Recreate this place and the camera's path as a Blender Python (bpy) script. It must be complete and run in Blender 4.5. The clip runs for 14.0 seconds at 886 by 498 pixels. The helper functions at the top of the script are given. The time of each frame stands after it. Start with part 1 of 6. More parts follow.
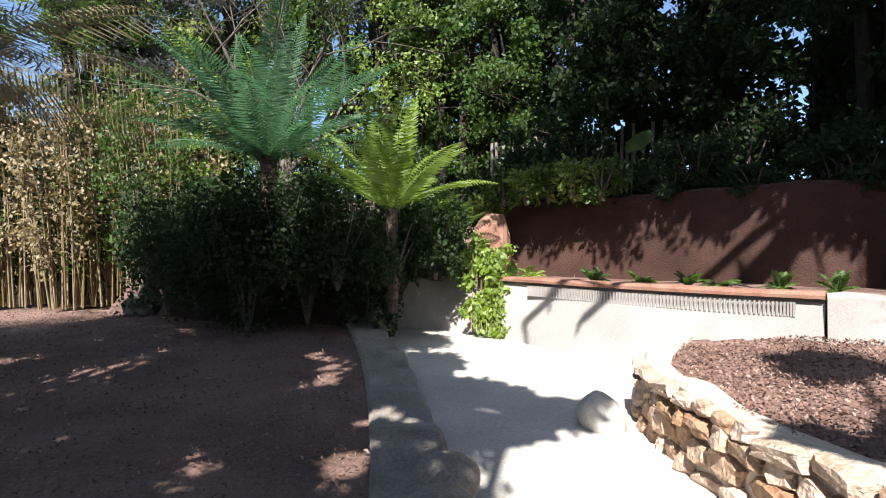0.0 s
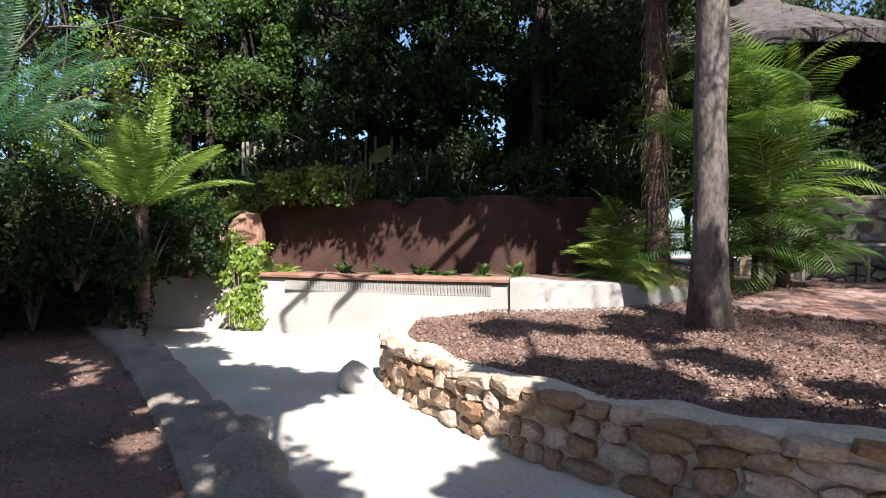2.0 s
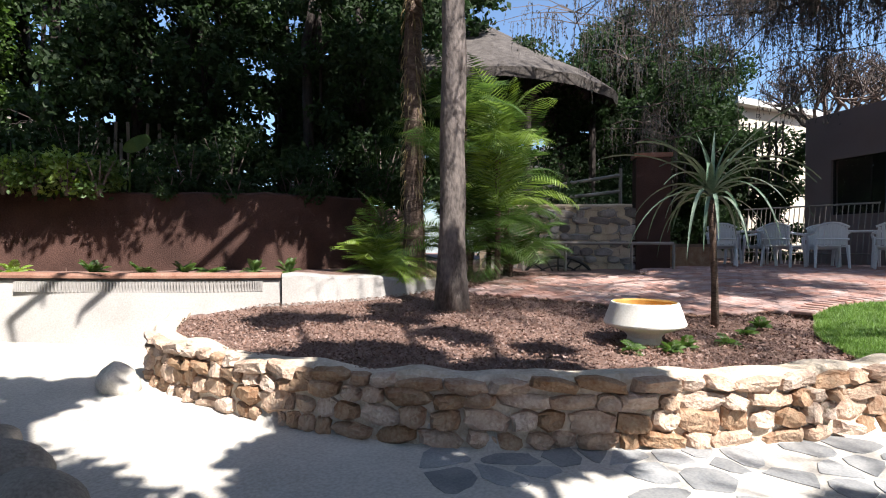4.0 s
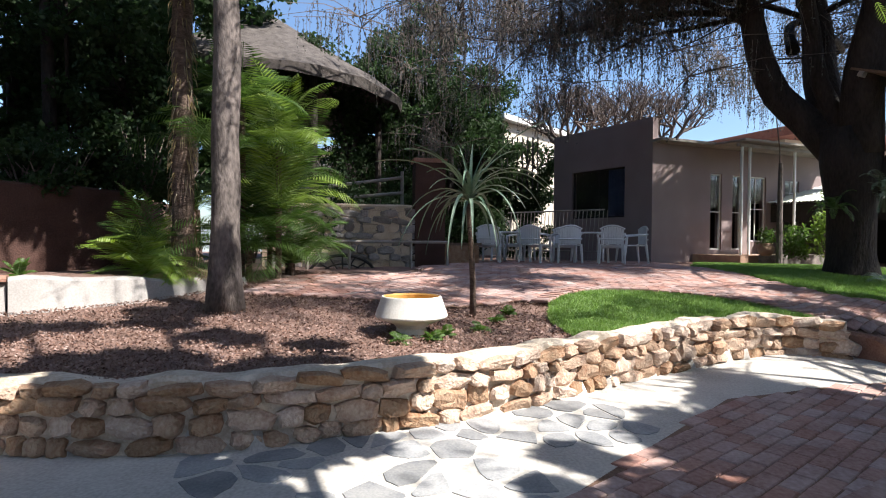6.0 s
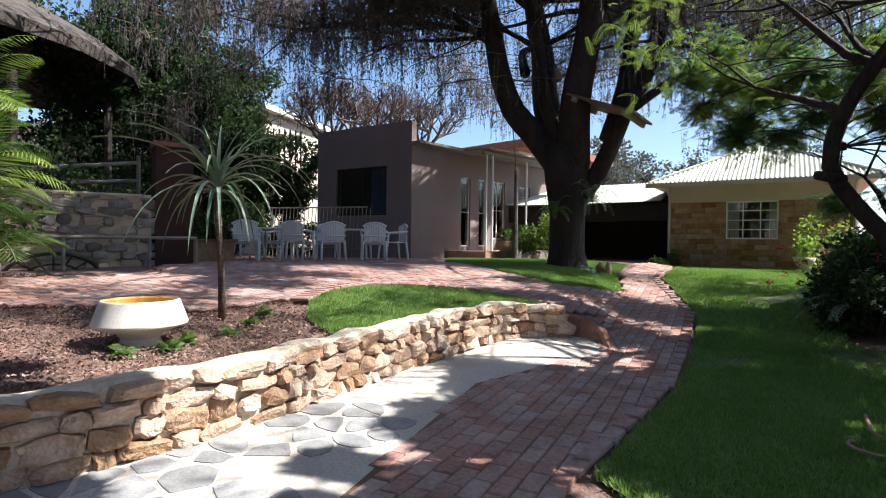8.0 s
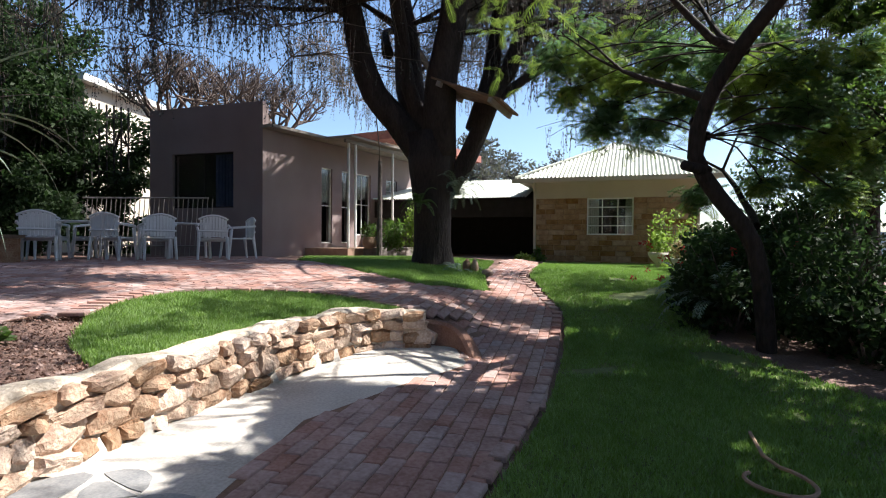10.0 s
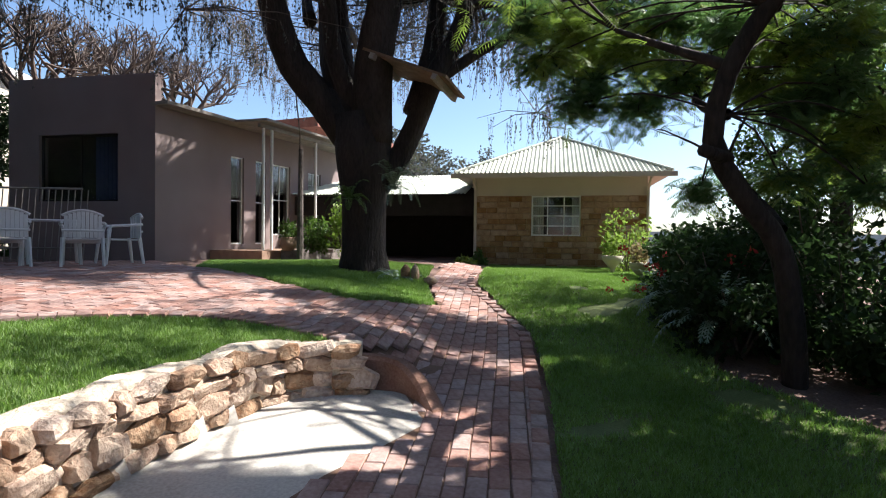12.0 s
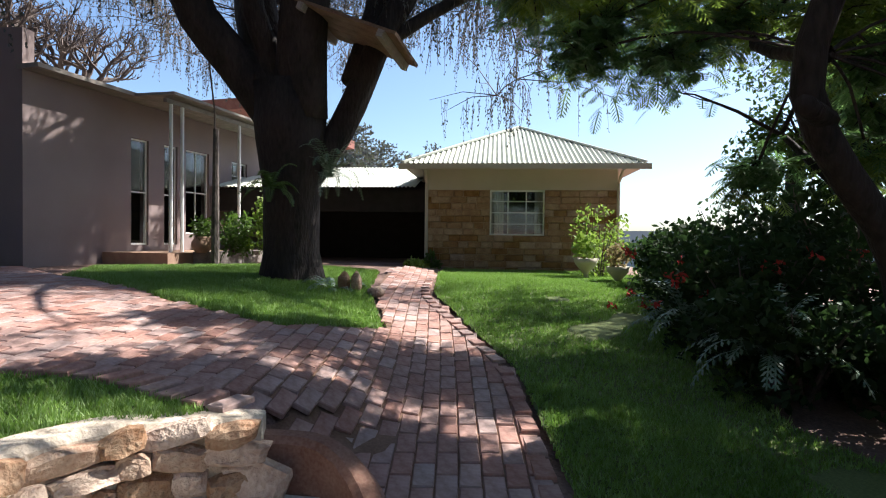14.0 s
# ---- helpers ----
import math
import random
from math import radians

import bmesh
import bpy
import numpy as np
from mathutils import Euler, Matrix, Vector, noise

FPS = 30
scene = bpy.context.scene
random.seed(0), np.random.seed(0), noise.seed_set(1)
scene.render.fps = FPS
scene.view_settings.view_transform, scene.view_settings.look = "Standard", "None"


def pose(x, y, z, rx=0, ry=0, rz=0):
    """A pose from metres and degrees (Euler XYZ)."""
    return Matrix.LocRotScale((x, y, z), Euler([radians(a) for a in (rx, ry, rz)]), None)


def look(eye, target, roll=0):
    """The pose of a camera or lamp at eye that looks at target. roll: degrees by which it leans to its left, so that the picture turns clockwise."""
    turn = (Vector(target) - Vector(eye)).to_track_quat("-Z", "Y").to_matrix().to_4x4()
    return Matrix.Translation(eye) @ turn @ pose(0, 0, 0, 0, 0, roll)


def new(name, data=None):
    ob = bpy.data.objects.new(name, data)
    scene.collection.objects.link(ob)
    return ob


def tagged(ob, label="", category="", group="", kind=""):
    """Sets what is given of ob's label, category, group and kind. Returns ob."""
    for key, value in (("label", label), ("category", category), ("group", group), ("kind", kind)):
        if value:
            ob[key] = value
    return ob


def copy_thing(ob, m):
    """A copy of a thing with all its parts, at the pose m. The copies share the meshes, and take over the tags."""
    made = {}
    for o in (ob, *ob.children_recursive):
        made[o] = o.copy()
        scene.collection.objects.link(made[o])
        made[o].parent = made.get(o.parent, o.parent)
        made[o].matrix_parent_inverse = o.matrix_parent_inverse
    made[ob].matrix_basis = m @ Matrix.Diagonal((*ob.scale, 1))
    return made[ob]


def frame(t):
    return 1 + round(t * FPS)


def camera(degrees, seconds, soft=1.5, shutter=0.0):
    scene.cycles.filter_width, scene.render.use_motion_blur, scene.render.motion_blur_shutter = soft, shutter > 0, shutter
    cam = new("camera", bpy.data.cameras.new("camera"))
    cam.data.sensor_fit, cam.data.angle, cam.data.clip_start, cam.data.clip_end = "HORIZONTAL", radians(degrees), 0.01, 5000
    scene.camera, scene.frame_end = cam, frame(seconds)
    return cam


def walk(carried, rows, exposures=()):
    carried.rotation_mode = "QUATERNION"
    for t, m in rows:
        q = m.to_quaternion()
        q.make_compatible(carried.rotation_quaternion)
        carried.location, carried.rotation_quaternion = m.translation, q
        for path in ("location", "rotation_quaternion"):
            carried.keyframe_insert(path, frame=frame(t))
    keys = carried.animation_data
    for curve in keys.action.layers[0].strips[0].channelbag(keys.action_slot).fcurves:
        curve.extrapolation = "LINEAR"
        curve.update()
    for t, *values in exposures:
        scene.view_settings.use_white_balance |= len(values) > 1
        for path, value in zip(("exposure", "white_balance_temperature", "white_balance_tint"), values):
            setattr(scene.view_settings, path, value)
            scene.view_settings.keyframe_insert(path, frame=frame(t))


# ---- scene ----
cam = camera(78.4, 14.0, soft=1.1)
METRES, EYE, TILT, LEAN, TURN = 6.2, 1.26, 0.0, 0.0, 0.0
ROWS = [
    (0.0, 0.0, 0.0, 0.0, -0.0, 0.0, -0.0),
    (0.5, -0.0091, -0.0361, 0.0037, -3.66, -0.1, 0.07),
    (1.0, -0.0212, -0.0702, 0.004, -8.46, -0.23, 0.07),
    (1.5, -0.0385, -0.0993, 0.0033, -16.32, -0.32, -0.01),
    (2.0, -0.0586, -0.1255, 0.0026, -26.87, -0.4, -0.01),
    (2.5, -0.0799, -0.1532, 0.0024, -35.11, -0.55, -0.04),
    (3.0, -0.0955, -0.1721, 0.0027, -41.54, -0.61, -0.09),
    (5.5, -0.1202, -0.2201, 0.006, -65.18, -0.89, -0.39),
    (6.0, -0.119, -0.2295, 0.0046, -72.23, -0.81, -0.44),
    (6.5, -0.1137, -0.2307, 0.0043, -78.66, -0.77, -0.46),
    (7.0, -0.1026, -0.2291, 0.0037, -84.85, -0.8, -0.51),
    (7.5, -0.0929, -0.2288, 0.0026, -91.27, -0.81, -0.56),
    (8.0, -0.0783, -0.2358, -0.0009, -96.51, -0.77, -0.6),
    (8.5, -0.0505, -0.2551, -0.0026, -100.9, -0.81, -0.6),
    (9.0, -0.0169, -0.2772, -0.0048, -104.37, -0.84, -0.51),
    (11.5, 0.2561, -0.3591, 0.0013, -115.79, -1.04, -0.66),
    (12.0, 0.3174, -0.3743, 0.0046, -117.64, -1.01, -0.66),
    (12.5, 0.3769, -0.3939, 0.006, -119.17, -0.99, -0.68),
    (13.0, 0.438, -0.419, 0.0063, -121.09, -1.02, -0.75),
    (13.5, 0.5004, -0.4506, 0.0047, -122.7, -1.05, -0.72),
    (14.0, 0.5583, -0.4897, 0.0075, -123.55, -1.06, -0.7),
]
walk(cam, [(t, pose(0, 0, EYE, TILT, LEAN, TURN) @ pose(METRES * x, METRES * y, METRES * z, 90 + pitch, roll, yaw)) for t, x, y, z, yaw, pitch, roll in ROWS])

# ---- world, sun, exposure ----
SUN_TO = Vector((-0.12, -0.76, 0.9)).normalized()
world = bpy.data.worlds.new("sky")
scene.world = world
world.use_nodes = True
wn = world.node_tree.nodes
sky = wn.new("ShaderNodeTexSky")
sky.sky_type = "NISHITA"
sky.sun_disc = False
sky.dust_density, sky.ozone_density = 1.2, 4.5
sky.sun_elevation = math.asin(SUN_TO.z)
sky.sun_rotation = math.atan2(SUN_TO.x, SUN_TO.y)
world.node_tree.links.new(sky.outputs[0], wn["Background"].inputs[0])
wn["Background"].inputs[1].default_value = 0.095
sun_data = bpy.data.lights.new("sun", "SUN")
sun_data.energy, sun_data.angle, sun_data.color = 5.0, radians(0.55), (1.0, 0.965, 0.91)
sun = new("sun", sun_data)
sun.matrix_world = look(SUN_TO * 40, (0, 0, 0))
scene.view_settings.exposure = 1.32


# ---- materials ----
def mat(name, a, b=None, rough=0.85, scale=6.0, fine=60.0, bump=0.3, dist=0.01, c=None, per=0.0, metal=0.0, spec=0.3, trans=None, stretch=None, island=False):
    """A material of two or three mixed colours at two scales, with relief and a random shade for each piece."""
    m = bpy.data.materials.new(name)
    m.use_nodes = True
    n, l = m.node_tree.nodes, m.node_tree.links
    p = n["Principled BSDF"]
    geo = n.new("ShaderNodeTexCoord")
    src = geo.outputs["Object"]
    if stretch:
        mp = n.new("ShaderNodeMapping")
        mp.inputs["Scale"].default_value = stretch
        l.new(src, mp.inputs[0])
        src = mp.outputs[0]
    n1, n2 = n.new("ShaderNodeTexNoise"), n.new("ShaderNodeTexNoise")
    n1.inputs["Scale"].default_value, n2.inputs["Scale"].default_value = scale, fine
    n1.inputs["Detail"].default_value, n2.inputs["Detail"].default_value = 5, 4
    l.new(src, n1.inputs["Vector"]), l.new(src, n2.inputs["Vector"])
    ramp = n.new("ShaderNodeValToRGB")
    e = ramp.color_ramp.elements
    e[0].position, e[1].position = 0.35, 0.65
    e[0].color, e[1].color = (*a, 1), (*(b or [v * 1.3 for v in a]), 1)
    if c:
        x = e.new(0.8)
        x.color = (*c, 1)
    add = n.new("ShaderNodeMath")
    add.operation = "MULTIPLY_ADD"
    add.inputs[1].default_value, add.inputs[2].default_value = 0.45, 0
    l.new(n2.outputs[0], add.inputs[0])
    mul = n.new("ShaderNodeMath")
    mul.operation = "MULTIPLY_ADD"
    mul.inputs[1].default_value = 0.55
    l.new(n1.outputs[0], mul.inputs[0]), l.new(add.outputs[0], mul.inputs[2])
    l.new(mul.outputs[0], ramp.inputs[0])
    col = ramp.outputs[0]
    if per:
        if island:
            r = n.new("ShaderNodeNewGeometry").outputs["Random Per Island"]
        else:
            r = n.new("ShaderNodeObjectInfo").outputs["Random"]
        mr = n.new("ShaderNodeMapRange")
        mr.inputs["To Min"].default_value, mr.inputs["To Max"].default_value = 1 - per, 1 + per
        l.new(r, mr.inputs["Value"])
        hs = n.new("ShaderNodeHueSaturation")
        l.new(mr.outputs[0], hs.inputs["Value"]), l.new(col, hs.inputs["Color"])
        m2 = n.new("ShaderNodeMapRange")
        m2.inputs["To Min"].default_value, m2.inputs["To Max"].default_value = 1.25, 0.7
        l.new(r, m2.inputs["Value"]), l.new(m2.outputs[0], hs.inputs["Saturation"])
        col = hs.outputs[0]
    l.new(col, p.inputs["Base Color"])
    p.inputs["Roughness"].default_value, p.inputs["Metallic"].default_value = rough, metal
    p.inputs["Specular IOR Level"].default_value = spec
    if bump:
        bp = n.new("ShaderNodeBump")
        bp.inputs["Strength"].default_value, bp.inputs["Distance"].default_value = bump, dist
        l.new(mul.outputs[0], bp.inputs["Height"]), l.new(bp.outputs[0], p.inputs["Normal"])
    if trans:
        t = n.new("ShaderNodeBsdfTranslucent")
        t.inputs[0].default_value = (*trans, 1)
        mix = n.new("ShaderNodeMixShader")
        mix.inputs[0].default_value = 0.35
        l.new(p.outputs[0], mix.inputs[1]), l.new(t.outputs[0], mix.inputs[2])
        l.new(mix.outputs[0], n["Material Output"].inputs[0])
    return m


M_SOIL = mat("reddish soil and leaf litter", (0.1, 0.06, 0.047), (0.27, 0.17, 0.14), scale=1.5, fine=45, bump=0.9, dist=0.03, c=(0.4, 0.29, 0.25))
M_PATH = mat("pale worn concrete", (0.36, 0.33, 0.295), (0.6, 0.56, 0.51), scale=1.2, fine=50, bump=0.25)
M_RENDER = mat("pale grey cement render", (0.27, 0.25, 0.235), (0.4, 0.375, 0.355), scale=1.5, fine=60, bump=0.3)
M_CAPRED = mat("weathered red brick coping", (0.2, 0.09, 0.06), (0.34, 0.2, 0.15), scale=4)
M_REDWALL = mat("dark red brown plaster", (0.04, 0.02, 0.016), (0.085, 0.043, 0.034), scale=2.5, bump=0.8, dist=0.03, c=(0.15, 0.085, 0.065))
M_MORTAR = mat("sandy mortar", (0.4, 0.3, 0.21), (0.58, 0.48, 0.37), scale=4, bump=0.8, dist=0.02)
M_CAP = mat("pale rough mortar", (0.42, 0.34, 0.26), (0.66, 0.57, 0.47), scale=6, fine=40, bump=1.0, dist=0.03)
M_STONE = mat("ochre sandstone", (0.3, 0.17, 0.11), (0.5, 0.37, 0.27), scale=9, fine=45, bump=1.0, dist=0.035, per=0.28, c=(0.64, 0.54, 0.43))
M_GSTONE = mat("grey pink field stone", (0.13, 0.11, 0.1), (0.3, 0.26, 0.24), scale=8, bump=0.7, dist=0.015, per=0.3)
M_FLAG = mat("grey slate flagstone", (0.19, 0.195, 0.205), (0.33, 0.325, 0.32), scale=5, bump=0.3, per=0.25)
M_BRICK = mat("red clay paving brick", (0.27, 0.15, 0.125), (0.47, 0.31, 0.27), scale=3, fine=35, bump=0.5, per=0.07)
M_BRICKS = mat("red clay paving bricks joined", (0.27, 0.15, 0.125), (0.47, 0.31, 0.27), scale=3, fine=35, bump=0.5, per=0.07, island=True)
M_JOINT = mat("sandy red joint soil", (0.14, 0.08, 0.055), (0.27, 0.16, 0.11), scale=4, bump=0.5)
M_WALLP = mat("pinkish grey plaster", (0.235, 0.18, 0.175), (0.3, 0.235, 0.225), scale=1.2, bump=0.2)
M_CREAM = mat("cream painted plaster", (0.5, 0.45, 0.36), (0.58, 0.52, 0.43), scale=2, bump=0.15)
M_HSTONE = mat("ochre brick stone facing", (0.22, 0.12, 0.06), (0.42, 0.27, 0.15), scale=7, bump=0.6, per=0.3, island=True)
M_WHITE = mat("white painted metal", (0.7, 0.7, 0.67), (0.8, 0.8, 0.77), rough=0.5, bump=0.05)
M_PLASTIC = mat("white plastic", (0.68, 0.68, 0.67), (0.8, 0.8, 0.78), rough=0.4, bump=0.02, spec=0.5)
M_BOWL = mat("white painted concrete bowl", (0.62, 0.58, 0.52), (0.8, 0.77, 0.72), scale=3, bump=0.2)
M_BOWLIN = mat("ochre inside of the bowl", (0.5, 0.27, 0.07), (0.62, 0.38, 0.13), scale=3, bump=0.2)
M_METALROOF = mat("pale green painted corrugated iron", (0.42, 0.45, 0.37), (0.56, 0.57, 0.49), rough=0.55, scale=2, bump=0.1)
M_THATCH = mat("weathered grey thatch", (0.04, 0.033, 0.03), (0.13, 0.112, 0.102), scale=6, fine=80, bump=1.0, dist=0.03)
M_WOOD = mat("weathered wood", (0.12, 0.075, 0.05), (0.24, 0.16, 0.11), scale=5, bump=0.5)
M_GREYWOOD = mat("grey weathered rail", (0.2, 0.18, 0.16), (0.34, 0.3, 0.27), scale=5, bump=0.4)
M_BARK = mat("dark ridged bark", (0.014, 0.011, 0.01), (0.05, 0.038, 0.033), scale=4, fine=30, bump=1.0, dist=0.05, stretch=(1, 1, 0.3))
M_PALEBARK = mat("grey patchy bark", (0.045, 0.037, 0.034), (0.2, 0.165, 0.15), scale=5, fine=30, bump=0.9, dist=0.03, c=(0.5, 0.45, 0.4), stretch=(1, 1, 0.45))
M_PALMBARK = mat("fibrous palm bark", (0.05, 0.032, 0.025), (0.2, 0.14, 0.11), scale=8, fine=40, bump=1.0, dist=0.04, stretch=(1, 1, 2.5))
M_LEAFD = mat("dark evergreen leaf", (0.015, 0.03, 0.012), (0.045, 0.075, 0.028), per=0.4, island=True, bump=0, trans=(0.05, 0.1, 0.03), rough=0.65, spec=0.2)
M_LEAFM = mat("mid green leaf", (0.03, 0.065, 0.015), (0.1, 0.165, 0.04), per=0.45, island=True, bump=0, trans=(0.13, 0.24, 0.04), rough=0.5)
M_LEAFY = mat("yellow green leaf", (0.12, 0.2, 0.03), (0.26, 0.34, 0.07), per=0.4, island=True, bump=0, trans=(0.3, 0.45, 0.08), rough=0.5)
M_FEATHER = mat("feathery leaf", (0.05, 0.11, 0.045), (0.13, 0.22, 0.09), per=0.4, island=True, bump=0, trans=(0.2, 0.38, 0.12), rough=0.5)
M_FERN = mat("blue green fern", (0.04, 0.1, 0.05), (0.11, 0.2, 0.11), per=0.3, island=True, bump=0, trans=(0.12, 0.28, 0.12))
M_ALOE = mat("pale grey green aloe leaf", (0.1, 0.17, 0.11), (0.24, 0.32, 0.23), per=0.2, island=True, bump=0, rough=0.45)
M_DRY = mat("dry straw leaf", (0.2, 0.15, 0.08), (0.42, 0.34, 0.2), per=0.3, island=True, bump=0, trans=(0.3, 0.25, 0.12))
M_WISP = mat("grey wispy leaf", (0.045, 0.05, 0.06), (0.11, 0.115, 0.125), per=0.3, island=True, bump=0, trans=(0.12, 0.13, 0.08))
M_TWIG = mat("brown grey twig", (0.07, 0.055, 0.05), (0.19, 0.15, 0.13), scale=8, bump=0.3)
M_GRASS = mat("lawn grass blade", (0.13, 0.22, 0.05), (0.29, 0.41, 0.13), scale=0.8, fine=6, per=0.35, island=True, bump=0, trans=(0.25, 0.45, 0.08))
M_TURF = mat("turf", (0.07, 0.1, 0.03), (0.16, 0.19, 0.07), scale=2, fine=70, bump=0.6, dist=0.02, c=(0.26, 0.22, 0.12))
# near-black colour for the shade of rooms and porch; also a window frame's paint
M_DARK = mat("dark frame paint and interior shade", (0.02, 0.018, 0.016), (0.035, 0.03, 0.028), bump=0.1)
M_REDROOF = mat("red painted roof", (0.22, 0.09, 0.07), (0.32, 0.15, 0.12), bump=0.1)
M_TERRA = mat("terracotta", (0.3, 0.19, 0.14), (0.42, 0.28, 0.2), bump=0.2)
M_BLACK = mat("black iron", (0.02, 0.02, 0.02), (0.04, 0.035, 0.03), rough=0.6, bump=0.2)
M_ROCKD = mat("dark mossy rock", (0.05, 0.045, 0.04), (0.12, 0.11, 0.09), scale=5, bump=0.8, dist=0.02)
M_KERB = mat("rough grey brown kerb cement", (0.16, 0.135, 0.115), (0.34, 0.3, 0.26), scale=3, bump=0.8, dist=0.03)
M_HILL = mat("distant hills with haze in the colour", (0.3, 0.36, 0.36), (0.36, 0.4, 0.38), scale=0.01, bump=0)
M_LITTER = mat("fallen leaves", (0.1, 0.055, 0.04), (0.32, 0.2, 0.16), per=0.45, island=True, bump=0)
M_CURTAIN = mat("cream curtain", (0.4, 0.36, 0.3), (0.5, 0.46, 0.4), bump=0.1)
M_BLUE = mat("dull blue cloth", (0.05, 0.055, 0.12), (0.08, 0.09, 0.17), bump=0.1)
M_FLOWER = mat("red flower", (0.4, 0.03, 0.03), (0.5, 0.06, 0.05), bump=0)
M_GLASS = bpy.data.materials.new("window glass")
M_GLASS.use_nodes = True
_g = M_GLASS.node_tree.nodes["Principled BSDF"]
_g.inputs["Base Color"].default_value, _g.inputs["Roughness"].default_value = (0.9, 0.95, 0.95, 1), 0.03
_g.inputs["Transmission Weight"].default_value, _g.inputs["IOR"].default_value = 1.0, 1.45


# ---- mesh helpers ----
def part(name, bm, material, parent=None, label="", smooth=False):
    me = bpy.data.meshes.new(name)
    bm.to_mesh(me)
    bm.free()
    me.materials.append(material)
    if smooth:
        me.polygons.foreach_set("use_smooth", [True] * len(me.polygons))
    ob = new(name, me)
    if parent:
        ob.parent = parent
    return tagged(ob, label)


def pymesh(name, verts, faces, material, parent=None, smooth=False):
    me = bpy.data.meshes.new(name)
    me.from_pydata([tuple(v) for v in verts], [], faces)
    me.materials.append(material)
    me.update()
    if smooth:
        me.polygons.foreach_set("use_smooth", [True] * len(me.polygons))
    ob = new(name, me)
    if parent:
        ob.parent = parent
    return ob


def thing(name, x, y, z, label, category, group="", rz=0.0):
    e = new(name)
    e.matrix_basis = pose(x, y, z, 0, 0, rz)
    return tagged(e, label, category, group)


def box(bm, x0, x1, y0, y1, z0, z1, m=None):
    vs = [bm.verts.new(p if m is None else m @ Vector(p)) for p in
          ((x0, y0, z0), (x1, y0, z0), (x1, y1, z0), (x0, y1, z0), (x0, y0, z1), (x1, y0, z1), (x1, y1, z1), (x0, y1, z1))]
    for f in ((3, 2, 1, 0), (4, 5, 6, 7), (0, 1, 5, 4), (1, 2, 6, 5), (2, 3, 7, 6), (3, 0, 4, 7)):
        bm.faces.new([vs[i] for i in f])
    return vs


def tube(bm, pts, radii, n=8, caps=True):
    """A tapered tube along points."""
    rings = []
    a = Vector((0.9, 0.43, 0.02))
    for i, p in enumerate(pts):
        p = Vector(p)
        d = (Vector(pts[min(i + 1, len(pts) - 1)]) - Vector(pts[max(i - 1, 0)])).normalized()
        a = a - d * a.dot(d)
        a = a.normalized() if a.length > 0.05 else d.orthogonal().normalized()
        b = d.cross(a).normalized()
        r = radii[i] if hasattr(radii, "__len__") else radii
        rings.append([bm.verts.new(p + (a * math.cos(2 * math.pi * k / n) + b * math.sin(2 * math.pi * k / n)) * r) for k in range(n)])
    for r0, r1 in zip(rings, rings[1:]):
        for k in range(n):
            bm.faces.new((r0[k], r0[(k + 1) % n], r1[(k + 1) % n], r1[k]))
    if caps:
        bm.faces.new(rings[0][::-1])
        bm.faces.new(rings[-1])


def lathe(bm, prof, n=32):
    rings = [[bm.verts.new((r * math.cos(2 * math.pi * k / n), r * math.sin(2 * math.pi * k / n), z)) for k in range(n)] for r, z in prof]
    for r0, r1 in zip(rings, rings[1:]):
        for k in range(n):
            bm.faces.new((r0[k], r0[(k + 1) % n], r1[(k + 1) % n], r1[k]))


def smooth01(t):
    t = max(0.0, min(1.0, t))
    return t * t * (3 - 2 * t)


def inside(x, y, poly):
    c = False
    j = len(poly) - 1
    for i in range(len(poly)):
        xi, yi = poly[i]
        xj, yj = poly[j]
        if (yi > y) != (yj > y) and x < (xj - xi) * (y - yi) / (yj - yi) + xi:
            c = not c
        j = i
    return c


def resample(line, step):
    """Points along a polyline smoothed by a Catmull-Rom curve."""
    out = []
    P = [Vector(p) for p in line]
    for i in range(len(P) - 1):
        p0, p1, p2, p3 = P[max(i - 1, 0)], P[i], P[i + 1], P[min(i + 2, len(P) - 1)]
        n = max(1, int((p2 - p1).length / step))
        for k in range(n):
            t = k / n
            out.append(0.5 * ((2 * p1) + (p2 - p0) * t + (2 * p0 - 5 * p1 + 4 * p2 - p3) * t * t + (3 * p1 - p0 - 3 * p2 + p3) * t ** 3))
    out.append(P[-1])
    return out


def resample3(line, step):
    """Points along a smooth curve in space."""
    out = []
    P = [Vector(p) for p in line]
    for i in range(len(P) - 1):
        p0, p1, p2, p3 = P[max(i - 1, 0)], P[i], P[i + 1], P[min(i + 2, len(P) - 1)]
        n = max(1, int((p2 - p1).length / step))
        for k in range(n):
            t = k / n
            out.append(0.5 * ((2 * p1) + (p2 - p0) * t + (2 * p0 - 5 * p1 + 4 * p2 - p3) * t * t + (3 * p1 - p0 - 3 * p2 + p3) * t ** 3))
    return out + [P[-1]]


# ---- the plan ----
STONE_WALL = [(2.15, 4.9), (1.62, 4.1), (1.5, 3.55), (1.55, 2.4), (1.7, 1.75), (2.0, 1.0), (2.55, 0.3), (2.95, -0.15), (3.4, -0.6), (4.0, -1.0), (4.8, -1.6), (5.6, -2.3), (6.1, -2.9), (6.2, -3.3), (6.05, -3.75)]
RENDER_WALL = [(-0.9, 8.1), (0.0, 8.0), (0.9, 7.2), (1.65, 6.2), (2.4, 5.35), (3.25, 4.6)]
BACK_WALL = [(0.75, 8.6), (1.4, 8.3), (2.6, 7.4), (4.0, 6.1), (5.6, 5.6)]
KERB_LINE = [(3.25, 4.6), (3.7, 4.3), (4.1, 4.0), (4.7, 3.75), (5.6, 3.6)]
